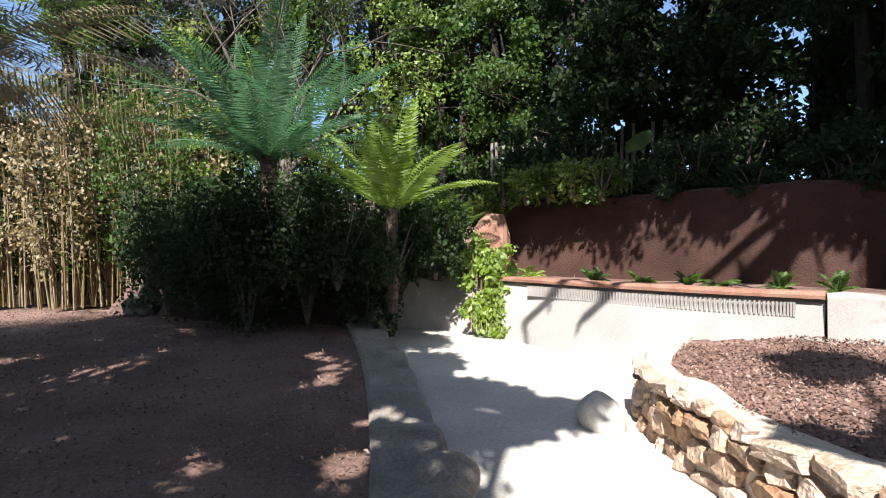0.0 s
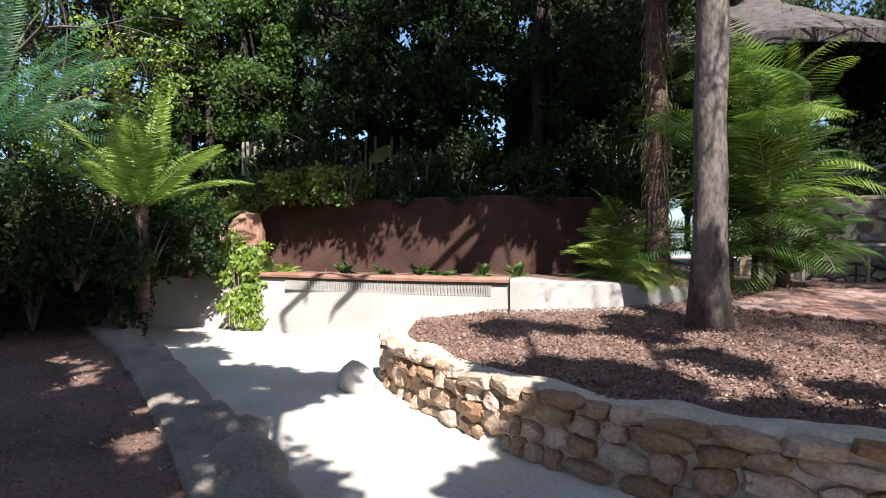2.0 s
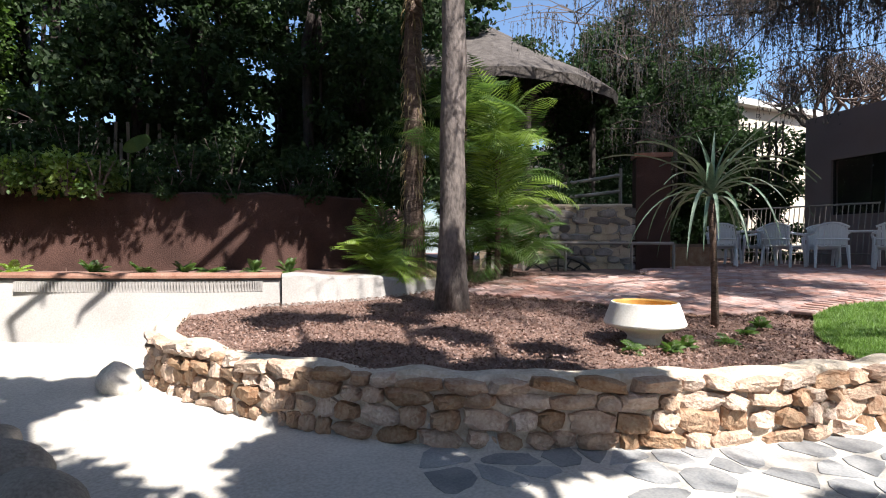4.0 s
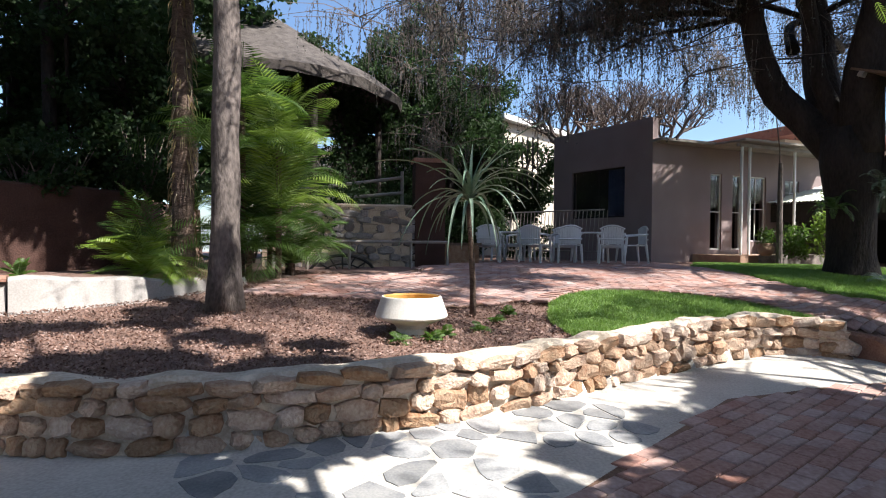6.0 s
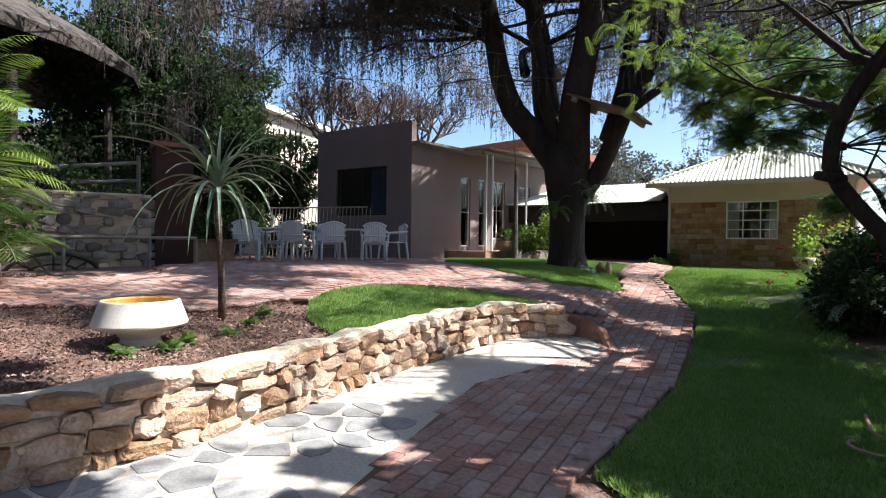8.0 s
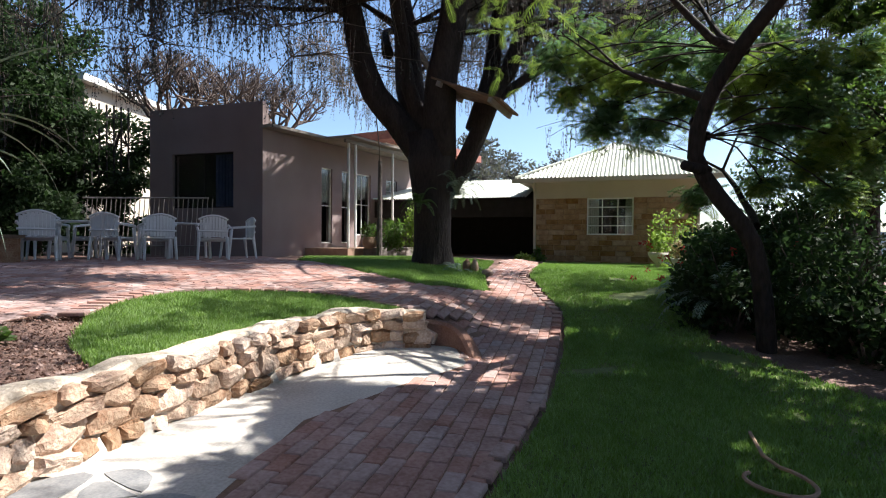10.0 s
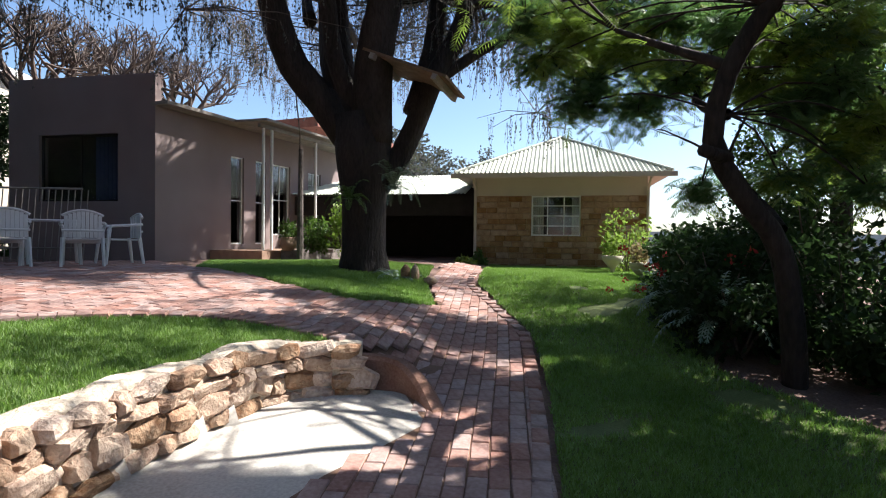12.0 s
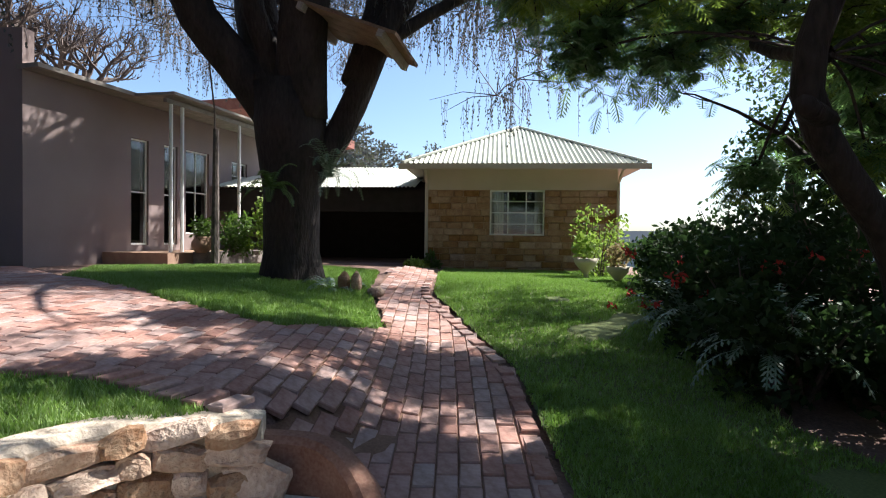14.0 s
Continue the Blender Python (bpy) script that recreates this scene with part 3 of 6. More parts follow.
# aloe tree
al = thing("aloe_tree", 4.85, 0.05, height(4.85, 0.05), "tree aloe with a slim bare stem and long recurved leaves", "plant")
rng = random.Random(9)
bm = bmesh.new()
tube(bm, [(0.1, 0, -0.1), (0.06, 0, 0.4), (-0.02, 0, 0.8), (-0.08, 0, 1.2)], [0.04, 0.032, 0.03, 0.04], 8)
part("stem", bm, M_PALMBARK, al, smooth=True)
v, f = [], []
for i in range(42):
    az, el = i * 2.4, rng.uniform(0.15, 1.5)
    d = Vector((math.cos(az) * math.cos(el), math.sin(az) * math.cos(el), math.sin(el)))
    sd = Vector((-math.sin(az), math.cos(az), 0))
    p = Vector((-0.08, 0, 1.2 + el * 0.08))
    L, k0 = rng.uniform(0.55, 1.15), len(v)
    for s in range(11):
        w = 0.023 * (1 - s / 10) ** 0.7 + 0.001
        v += [p - sd * w, p - Vector((0, 0, 0.012)), p + sd * w]
        if s:
            b = k0 + s * 3
            f += [(b - 3, b - 2, b + 1, b), (b - 2, b - 1, b + 2, b + 1)]
        p = p + d * L / 10
        d = (d - Vector((0, 0, 0.12 + 0.1 * (i % 3)))).normalized()
pymesh("leaves", v, f, M_ALOE, al, smooth=True)

# concrete bowl
bw = thing("planter_bowl", 3.95, 0.38, 0.42, "white concrete bowl with an ochre inside standing on the soil", "planter")
bm = bmesh.new()
lathe(bm, [(0.0, -0.02), (0.17, -0.02), (0.15, 0.03), (0.135, 0.07), (0.17, 0.11), (0.318, 0.165), (0.332, 0.178), (0.335, 0.19), (0.277, 0.355), (0.271, 0.363), (0.262, 0.365)], 80)
part("body", bm, M_BOWL, bw, smooth=False)
bm = bmesh.new()
lathe(bm, [(0.262, 0.364), (0.25, 0.35), (0.27, 0.24), (0.2, 0.2), (0.0, 0.19)], 64)
part("inside", bm, M_BOWLIN, bw)

# big tree with a platform
bt = thing("big_tree", 10.7, -5.4, 0.6, "large dark spreading tree with drooping wispy branches", "tree")
rng = random.Random(12)
BO = Vector((10.7, -5.4, 0.6))
bm = bmesh.new()
tube(bm, [(0, 0, -0.3), (0, 0, 0.08), (-0.03, 0.02, 0.5), (-0.05, 0.03, 1.3), (-0.04, 0.04, 2.0), (0, 0.06, 2.7)], [0.6, 0.46, 0.37, 0.37, 0.46, 0.5], 20)
ends = []
BOUGHS = [
    ([(10.76, -5.2, 2.9), (10.99, -4.72, 3.6), (11.09, -4.29, 4.11), (11.11, -4.02, 4.8), (11.08, -3.88, 5.4), (11.0, -3.65, 6.6)], 0.3, 0.17),
    ([(10.8, -5.25, 3.0), (11.2, -5.05, 4.3), (11.5, -5.04, 5.5), (11.9, -4.85, 7.1)], 0.34, 0.2),
    ([(10.55, -5.45, 2.9), (10.3, -5.4, 4.2), (10.0, -5.5, 5.2), (9.61, -5.5, 6.4)], 0.36, 0.22),
    ([(10.62, -5.5, 2.0), (10.4, -5.95, 2.75), (10.25, -6.23, 3.48), (10.17, -6.41, 4.0), (9.89, -6.8, 4.9), (9.71, -7.01, 6.3)], 0.2, 0.15),
    ([(10.3, -6.1, 3.4), (10.46, -6.5, 4.5), (10.61, -6.72, 5.6), (10.83, -7.04, 7.2)], 0.19, 0.13),
]
SIDE_BOUGHS = [
    ([(10.17, -6.4, 3.9), (9.88, -7.03, 4.4), (9.51, -7.83, 4.9), (9.0, -8.6, 5.3)], 0.1, 0.05),
    ([(11.1, -4.05, 5.3), (11.0, -3.0, 6.0), (10.7, -1.7, 6.3), (10.3, -0.6, 6.3)], 0.08, 0.03),
    ([(11.05, -3.8, 5.7), (11.4, -2.4, 6.0), (11.6, -1.0, 6.0), (11.6, 0.4, 5.8)], 0.07, 0.03),
    ([(11.0, -3.65, 6.4), (9.8, -2.4, 6.9), (8.6, -1.6, 6.9), (7.4, -1.0, 6.7)], 0.08, 0.03),
    ([(9.7, -5.5, 6.3), (8.6, -5.2, 6.8), (7.6, -4.7, 6.9), (6.8, -4.4, 6.7)], 0.08, 0.03),
    ([(10.7, -5.35, 3.1), (10.85, -4.9, 4.3), (10.7, -4.7, 5.4), (10.4, -4.3, 6.8)], 0.18, 0.11),
    ([(11.5, -5.0, 5.0), (12.6, -5.6, 5.6), (13.8, -6.2, 5.8), (14.6, -6.5, 5.9)], 0.12, 0.05),
    ([(11.3, -4.6, 5.0), (12.3, -4.8, 5.8), (13.3, -5.4, 6.3)], 0.12, 0.05),
]
for pts, r0, r1 in BOUGHS + SIDE_BOUGHS:
    q = [Vector(p) - BO for p in pts]
    n = len(q)
    tube(bm, resample3(q, 0.3), [r0 + (r1 - r0) * i / (len(resample3(q, 0.3)) - 1) for i in range(len(resample3(q, 0.3)))], 12)
    d = (q[-1] - q[-2]).normalized()
    for m in range(3 if r1 > 0.1 else 2):
        a = rng.uniform(0, 6.28)
        limb(bm, q[-1], d + Vector((math.cos(a), math.sin(a), 0)) * 0.8, 1.7, r1 * 0.7, 2, rng, ends, 0.0, 7, 0.7)
    for m in range(3):
        a = rng.uniform(0, 6.28)
        limb(bm, q[-2].lerp(q[-1], rng.random()), Vector((math.cos(a), math.sin(a), 0.25)), 1.9, 0.06, 2, rng, ends, 0.0, 6, 0.6)
part("trunk", bm, M_BARK, bt, smooth=True)
v, f = [], []
bm = bmesh.new()
ends = [p for p in ends if p.z > 4.6 or math.hypot(p.x, p.y) > 2.2]
for k in range(26):
    ends.append(Vector((rng.uniform(10.4, 12.2), -3.4 + 4.4 * k / 25, rng.uniform(5.7, 6.5))) - BO)
for k in range(26):
    t = k / 25
    ends.append(Vector((10.2 - t * 1.2 + rng.uniform(-0.3, 0.3), -6.9 - 2.6 * t, rng.uniform(5.0, 6.7))) - BO)
for p in ends:
    for k in range(9):
        q = p + Vector((rng.gauss(0, 0.8), rng.gauss(0, 0.75), rng.gauss(0, 0.35)))
        tube(bm, [p, (p + q) / 2 + Vector((0, 0, 0.12)), q], [0.013, 0.009, 0.005], 3, False)
        for m in range(6):
            L = rng.uniform(0.2, 0.85)
            b = p.lerp(q, rng.uniform(0.3, 1))
            e2 = b + Vector((rng.gauss(0, 0.07), rng.gauss(0, 0.07), -L))
            tube(bm, [b, e2], [0.0045, 0.002], 3, False)
            for s in range(int(L * 17)):
                c = b.lerp(e2, rng.random())
                leaves(v, f, c, (0.02, 0.02, 0.03), 1, 0.05, rng, hang=2.5)
part("twig", bm, M_TWIG, bt)
for bx, by, bz in ((7.0, -3.9, 6.4), (8.4, -3.1, 6.6), (7.9, -1.7, 6.9), (9.4, -2.4, 6.8), (10.6, -1.6, 6.8), (7.0, -2.5, 6.7), (9.8, -3.9, 6.6), (11.5, -2.8, 6.8), (6.4, -5.0, 6.3), (9.0, -0.8, 7.0), (13.4, -7.3, 8.0), (14.0, -8.0, 8.1), (14.6, -8.6, 8.0), (15.2, -9.2, 8.2), (8.2, -5.6, 8.6), (9.3, -6.4, 8.6), (10.4, -5.8, 8.6), (11.5, -6.8, 8.6), (12.6, -6.2, 8.6), (9.0, -7.8, 8.7), (10.2, -8.2, 8.7), (11.4, -8.4, 8.7), (12.4, -7.6, 8.7), (8.6, -4.2, 8.6), (10.0, -4.4, 8.7), (11.6, -5.2, 8.7), (12.9, -8.8, 8.7), (13.3, -7.9, 8.2), (14.4, -7.9, 8.2)):
    c = Vector((bx, by, bz)) - BO
    for k in range(9):
        leaves(v, f, c + Vector((rng.gauss(0, 0.5), rng.gauss(0, 0.5), rng.gauss(0, 0.2))), (0.4, 0.4, 0.2), 270, 0.12, rng)
pymesh("crown", v, f, M_WISP, bt)
pf = thing("tree_platform", 9.95, -5.95, 3.92, "weathered plank platform wedged in the fork of the big tree", "platform")
for k in range(5):
    bm = bmesh.new()
    box(bm, -0.75, 0.75, -0.5 + k * 0.2, -0.31 + k * 0.2, 0, 0.04)
    part("plank", bm, M_WOOD, pf)
bm = bmesh.new()
box(bm, -0.62, -0.54, -0.52, 0.52, -0.09, -0.002)
box(bm, 0.5, 0.58, -0.52, 0.52, -0.09, -0.002)
part("joist", bm, M_GREYWOOD, pf)
pf.rotation_euler = (radians(5), radians(-22), radians(42))

# tree over the right side of the path
rt = thing("leaning_tree", 4.6, -6.95, -0.1, "dark leaning tree with a crooked trunk and feathery leaves", "tree")
RO = Vector((4.6, -6.95, -0.1))
rng = random.Random(15)
bm = bmesh.new()
q = [Vector(p) - RO for p in ((4.62, -7.0, -0.3), (4.5, -6.85, 0.3), (4.55, -6.72, 1.2), (4.7, -6.42, 1.68), (4.8, -6.2, 2.1), (4.72, -6.25, 2.6), (4.5, -6.42, 3.1), (4.1, -6.7, 3.7), (3.7, -7.0, 4.3))]
P3 = resample3(q, 0.18)
tube(bm, P3, [0.1 - 0.04 * i / (len(P3) - 1) for i in range(len(P3))], 12)
q2 = [Vector(p) - RO for p in ((4.74, -6.3, 1.95), (4.72, -5.98, 1.99))]
tube(bm, q2, [0.06, 0.05], 8)
ends = []
for (p, d, L) in (((4.75, -6.3, 2.3), (0.9, -0.5, 0.35), 0.9), ((4.7, -6.27, 2.65), (0.9, 0.2, 0.5), 1.0), ((4.5, -6.42, 3.1), (0.6, 1, 0.35), 1.1), ((4.1, -6.7, 3.7), (0.3, 1, 0.2), 1.2), ((4.5, -6.5, 3.1), (0.9, -0.6, 0.5), 1.2), ((3.7, -7.0, 4.3), (-0.9, 0.6, 0.2), 1.2), ((3.7, -7.0, 4.3), (-0.6, -0.8, 0.2), 1.2), ((3.7, -7.0, 4.3), (0.2, 1, 0.3), 1.2), ((4.6, -6.8, 1.4), (0.9, -1.0, 0.8), 1.1), ((4.1, -6.7, 3.6), (0.9, -0.1, 0.7), 1.3)):
    limb(bm, Vector(p) - RO, d, L, 0.05, 3, rng, ends, 0.05, 6, 0.6)
part("trunk", bm, M_BARK, rt, smooth=True)
NEAR_SPRAYS = [(6.64, -5.71, 3.6, 0.3), (6.5, -5.83, 3.16, 0.3), (6.24, -6.05, 3.41, 0.3), (6.11, -6.17, 2.88, 0.3), (6.24, -6.06, 2.67, 0.3), (5.91, -6.34, 3.19, 0.3), (5.78, -6.44, 2.62, 0.3), (5.6, -6.6, 3.41, 0.3), (5.52, -6.67, 2.81, 0.3), (5.2, -6.94, 3.23, 0.3), (5.05, -7.06, 2.75, 0.3), (4.82, -7.26, 3.02, 0.3), (4.82, -7.27, 2.47, 0.3), (4.57, -7.47, 3.12, 0.3), (4.56, -7.48, 2.64, 0.3), (4.55, -7.49, 2.06, 0.2), (4.38, -7.64, 2.33, 0.3), (4.87, -7.22, 1.88, 0.2), (4.37, -7.65, 1.76, 0.2)]
FAR_SPRAYS = [(5.36, -6.81, 1.79, 0.2), (7.87, -6.88, 4.37, 0.42), (7.42, -7.27, 3.7, 0.42), (7.09, -7.53, 4.15, 0.42), (6.78, -7.81, 3.53, 0.42), (6.35, -8.17, 4.07, 0.42), (6.35, -8.17, 3.46, 0.42), (5.95, -8.52, 3.86, 0.42), (5.71, -8.72, 3.11, 0.42), (5.43, -8.95, 3.27, 0.42), (5.16, -9.18, 3.6, 0.42), (5.03, -9.3, 2.9, 0.42), (5.42, -8.96, 2.51, 0.42), (5.01, -9.3, 2.36, 0.42), (3.5, -6.2, 4.5, 0.42), (4.0, -6.35, 4.5, 0.4), (4.4, -6.1, 4.5, 0.35), (2.9, -6.3, 4.5, 0.5)]
v, f = [], []
vy, fy = [], []
bm = bmesh.new()
joints = [Vector(p) - RO for p in ((4.75, -6.3, 2.3), (4.7, -6.27, 2.65), (4.5, -6.42, 3.1), (4.1, -6.7, 3.7))]
for mx, my, mz, mr in NEAR_SPRAYS + FAR_SPRAYS:
    c = Vector((mx, my, mz)) - RO
    j = min(joints, key=lambda q: abs(q.z - c.z + 0.2))
    tube(bm, resample3([j, (j + c) / 2 + Vector((0, 0, 0.14)), c], 0.2), 0.009, 5)
    for i in range(int(210 * mr / 0.3)):
        u = Vector((rng.gauss(0, 1), rng.gauss(0, 1), rng.gauss(0, 0.7))).normalized() * mr * rng.uniform(0.05, 1.15)
        vv, ff = (vy, fy) if noise.noise((c + u) * 1.6) > -0.02 else (v, f)
        frond(vv, ff, c + u, rng.uniform(0, 6.28), rng.uniform(-0.7, 0.6), rng.uniform(0.12, 0.26), rng, 0.05, 0.9, 8, 0.009)
        if i % 6 == 0:
            tube(bm, [c, c + u * 0.6 + Vector((0, 0, 0.03)), c + u], [0.006, 0.005, 0.003], 4, False)
part("branch", bm, M_BARK, rt)
pymesh("crown", v, f, M_FEATHER, rt)
v, f = vy, fy
for p in ends:
    for i in range(4):
        frond(v, f, p + Vector((rng.gauss(0, 0.12), rng.gauss(0, 0.12), rng.gauss(0, 0.1))), rng.uniform(0, 6.28), rng.uniform(-0.7, 0.6), 0.24, rng, 0.05, 0.9, 8, 0.007)
pymesh("leaf_sprays", v, f, M_LEAFY, rt)

# trees that shade the walk from behind
def canopy_tree(name, x, y, h, blobs, label, leaf, seed, per=5200, size=0.1, base=None, group="shade trees", r=0.15):
    """A tree whose limbs reach to given leafy masses (x, y, z, radius)."""
    rng = random.Random(seed)
    z = height(x, y) if base is None else base
    e = thing(name, x, y, z, label, "tree", group)
    bm = bmesh.new()
    O = Vector((x, y, z))
    top = Vector((rng.uniform(-0.2, 0.2), rng.uniform(-0.2, 0.2), h))
    tube(bm, [(0, 0, -0.2), (0.03, 0, h * 0.3), (0, 0.05, h * 0.7), top], [r * 1.4, r, r * 0.85, r * 0.7], 10)
    v, f = [], []
    for bx, by, bz, br in blobs:
        c = Vector((bx, by, bz)) - O
        mid = (top + c) / 2 + Vector((0, 0, 0.3))
        tube(bm, [top - Vector((0, 0, 0.3)), mid, c], [r * 0.5, r * 0.35, r * 0.2], 7)
        k = max(5, int(14 * br))
        for i in range(k):
            u = Vector((rng.gauss(0, 1), rng.gauss(0, 1), rng.gauss(0, 0.7))).normalized() * br * rng.uniform(0.45, 1.0)
            tube(bm, [c, c + u * 0.5 + Vector((0, 0, 0.1)), c + u], [r * 0.12, r * 0.08, 0.006], 4, False)
            rr = br * rng.uniform(0.22, 0.42)
            leaves(v, f, c + u, (rr, rr, rr * 0.7), int(per / k), size, rng, hang=0.3)
    part("trunk", bm, M_BARK, e, smooth=True)
    pymesh("crown", v, f, leaf, e)
    return e


canopy_tree("shade_tree", -1.2, -5.2, 3.2, [(-0.8, -0.9, 5.6, 0.5), (1.3, -2.7, 4.2, 0.7), (1.7, -1.9, 4.2, 0.65), (1.5, -1.2, 4.2, 0.6), (2.0, -2.8, 4.2, 0.6), (0.9, -2.3, 4.2, 0.7), (0.3, -2.8, 4.3, 0.8), (-0.6, -1.6, 4.6, 0.9), (-0.2, -0.4, 5.2, 0.7), (2.5, -2.9, 5.6, 0.5), (2.9, -1.7, 6.0, 0.5), (2.0, -1.3, 6.3, 0.5)], "leafy shade tree beside the path", M_LEAFM, 60, 5200, 0.13)
canopy_tree("shade_tree", -4.2, -3.0, 3.6, [(-2.9, 1.7, 5.6, 0.9), (-1.8, 1.6, 5.8, 0.6), (-1.5, -2.6, 4.9, 0.7), (-2.6, 0.4, 5.4, 0.9), (-4.6, 1.0, 5.6, 1.0), (-2.2, -0.4, 5.3, 0.8), (-3.0, -1.6, 5.2, 0.9), (-1.2, -0.6, 5.4, 0.7), (-1.9, -1.0, 5.0, 1.0), (-3.7, 0.0, 5.1, 1.3), (-2.0, -3.0, 5.0, 1.2), (-5.6, -1.0, 5.0, 1.5), (-1.7, 0.9, 5.2, 1.0), (-3.6, 2.3, 5.3, 1.3), (-1.6, 2.5, 5.4, 0.9), (-5.8, 1.8, 5.2, 1.4), (-1.5, 3.1, 5.8, 0.8), (-3.2, 3.2, 5.9, 0.8), (-5.0, 3.4, 5.9, 1.0), (-7.5, 0.5, 5.2, 1.4), (-0.9, 0.3, 5.2, 0.7)], "leafy shade tree over the planting bed", M_LEAFM, 61, 6000, 0.15)
canopy_tree("shade_tree", 1.4, -9.8, 3.4, [(1.5, -7.0, 4.7, 0.9), (2.6, -7.4, 4.7, 0.9), (3.2, -8.0, 4.8, 0.6), (2.2, -8.6, 4.8, 1.0), (3.5, -6.9, 4.7, 0.7), (1.9, -6.1, 4.6, 0.7), (2.8, -6.1, 4.7, 0.7), (0.9, -5.6, 4.6, 0.6), (1.7, -5.5, 4.8, 0.5), (3.6, -9.0, 4.8, 1.0), (0.6, -8.2, 4.7, 1.0), (2.4, -6.6, 4.2, 1.0), (2.0, -7.6, 4.3, 1.0), (3.0, -8.2, 4.3, 1.0), (3.0, -7.2, 4.4, 0.9), (1.3, -6.2, 4.2, 0.9), (0.3, -5.7, 4.3, 0.8), (4.0, -8.6, 4.5, 0.6), (3.0, -9.8, 4.5, 1.3), (1.0, -7.4, 4.4, 1.2), (5.6, -9.7, 4.6, 0.6), (0.2, -8.9, 4.5, 1.3)], "leafy shade tree at the edge of the lawn", M_LEAFM, 62, 2700, 0.14)
canopy_tree("shade_tree", 6.4, -11.4, 3.0, [(5.9, -9.4, 3.7, 1.0), (5.0, -10.6, 4.0, 1.3), (6.2, -9.4, 2.4, 0.8), (4.7, -9.0, 2.6, 1.0)], "airy dark tree at the edge of the lawn", M_LEAFM, 63, 3000, 0.06)
canopy_tree("lawn_tree", 7.9, -13.2, 3.0, [(6.2, -12.2, 4.2, 1.2), (6.6, -13.2, 3.2, 1.2), (6.0, -11.6, 2.4, 0.9), (6.2, -12.2, 5.4, 1.2), (5.2, -12.0, 5.6, 1.3)], "airy green tree behind the dark border", M_LEAFM, 66, 3600, 0.07, None, "lawn trees")
# unseen trees added to the south and west to cut down sky light
for i in range(9):
    x, y = -13 + i * 2.0, -12.5 - 0.8 * (i % 2)
    canopy_tree("hedge_tree", x, y, 2.6, [(x + rnd.uniform(-0.6, 0.6), y + rnd.uniform(-0.5, 0.5), 1.2 + 0.75 * k, 1.3) for k in range(6)], "dense dark evergreen tree, unseen, added to hold off sky light", M_LEAFD, 1000 + i, 700, 0.26, None, "hedge trees", 0.14)
for i in range(6):
    x, y = -13 - 0.6 * (i % 2), -9 + i * 2.6
    canopy_tree("hedge_tree", x, y, 2.6, [(x + rnd.uniform(-0.6, 0.6), y + rnd.uniform(-0.5, 0.5), 1.2 + 0.75 * k, 1.3) for k in range(6)], "dense dark evergreen tree, unseen, added to hold off sky light", M_LEAFD, 1020 + i, 700, 0.26, None, "hedge trees", 0.14)
# thicket on the bank
for i in range(1, 9):
    x = -1.2 + i * 1.15
    y = 10.9 - max(0, x) * 0.62 + (i % 3) * 0.5
    b = [(x + rnd.uniform(-0.5, 0.5), y + rnd.uniform(-0.6, 0.4), 2.9 + 0.95 * k + rnd.uniform(-0.3, 0.3), 0.95) for k in range(6)]
    canopy_tree("bank_tree", x, y, 4.5, b, "dense dark evergreen tree on the bank behind the garden wall", M_LEAFM if i < 3 else M_LEAFD, 80 + i, 1900, 0.12, 1.9, "bank thicket", 0.1)
for i in range(9):
    x = -0.5 + i * 1.5
    y = 13.6 - max(0, x) * 0.5
    b = [(x + rnd.uniform(-0.6, 0.6), y + rnd.uniform(-0.6, 0.4), 2.8 + 1.15 * k, 1.2) for k in range(6)]
    canopy_tree("rear_tree", x, y, 5.0, b, "dark evergreen tree deep in the thicket", M_LEAFD, 260 + i, 1500, 0.2, 1.9, "rear thicket", 0.12)
for k in range(34):
    if k == 0:
        wf = thing("pole_fence", 0, 0, 0, "fence of grey weathered upright poles on the bank", "fence")
    bm = bmesh.new()
    px, py = 0.9 + k * 0.11, 10.0 - k * 0.045
    tube(bm, [(px, py, 1.9), (px + 0.04 * math.sin(k * 5), py, 3.2 + 0.2 * math.sin(k * 3.1))], 0.028, 6)
    part("pole", bm, M_GREYWOOD, wf)
for i in range(7):
    x = -9 + i * 1.5
    y = 14.5 + (i % 2)
    b = [(x + rnd.uniform(-0.8, 0.8), y + rnd.uniform(-0.6, 0.4), 2.2 + 1.0 * k + rnd.uniform(-0.3, 0.3), 1.1) for k in range(8)]
    canopy_tree("background_tree", x, y, 4.5, b, "sunlit olive green tree behind the bamboo", M_LEAFY if i % 3 == 0 else M_LEAFM, 120 + i, 1000, 0.13, 1.0, "background trees", 0.12)
for i in range(8):
    x = -5.0 + i * 0.7
    shrub("bed_shrub", x, 9.3 + 0.3 * (i % 2), 0.85, 0.6, 1.5, "dark leafy shrub behind the ferns", M_LEAFD, 230 + i, 1600, 0.09, "bed shrubs")
for i in range(4):
    x = -4.4 + i * 1.6
    b = [(x + rnd.uniform(-0.6, 0.6), 10.9 + rnd.uniform(-0.6, 0.4), 3.2 + 1.0 * k, 1.0) for k in range(6)]
    canopy_tree("fern_bed_tree", x, 11.2, 4.5, b, "olive green tree with light showing through its crown", M_LEAFM if i % 2 else M_LEAFY, 240 + i, 900, 0.085, 1.0, "fern bed trees", 0.09)
for i in range(12):
    x = 0.9 + i * 0.62
    y = 9.0 - max(0, x - 1) * 0.72 + (i % 2) * 0.35
    shrub("bank_shrub", x, y, 1.95, 0.6, 0.55 + 0.25 * (i % 3), "dark leafy shrub on the bank", M_LEAFD, 140 + i, 1200, 0.09, "bank shrubs")
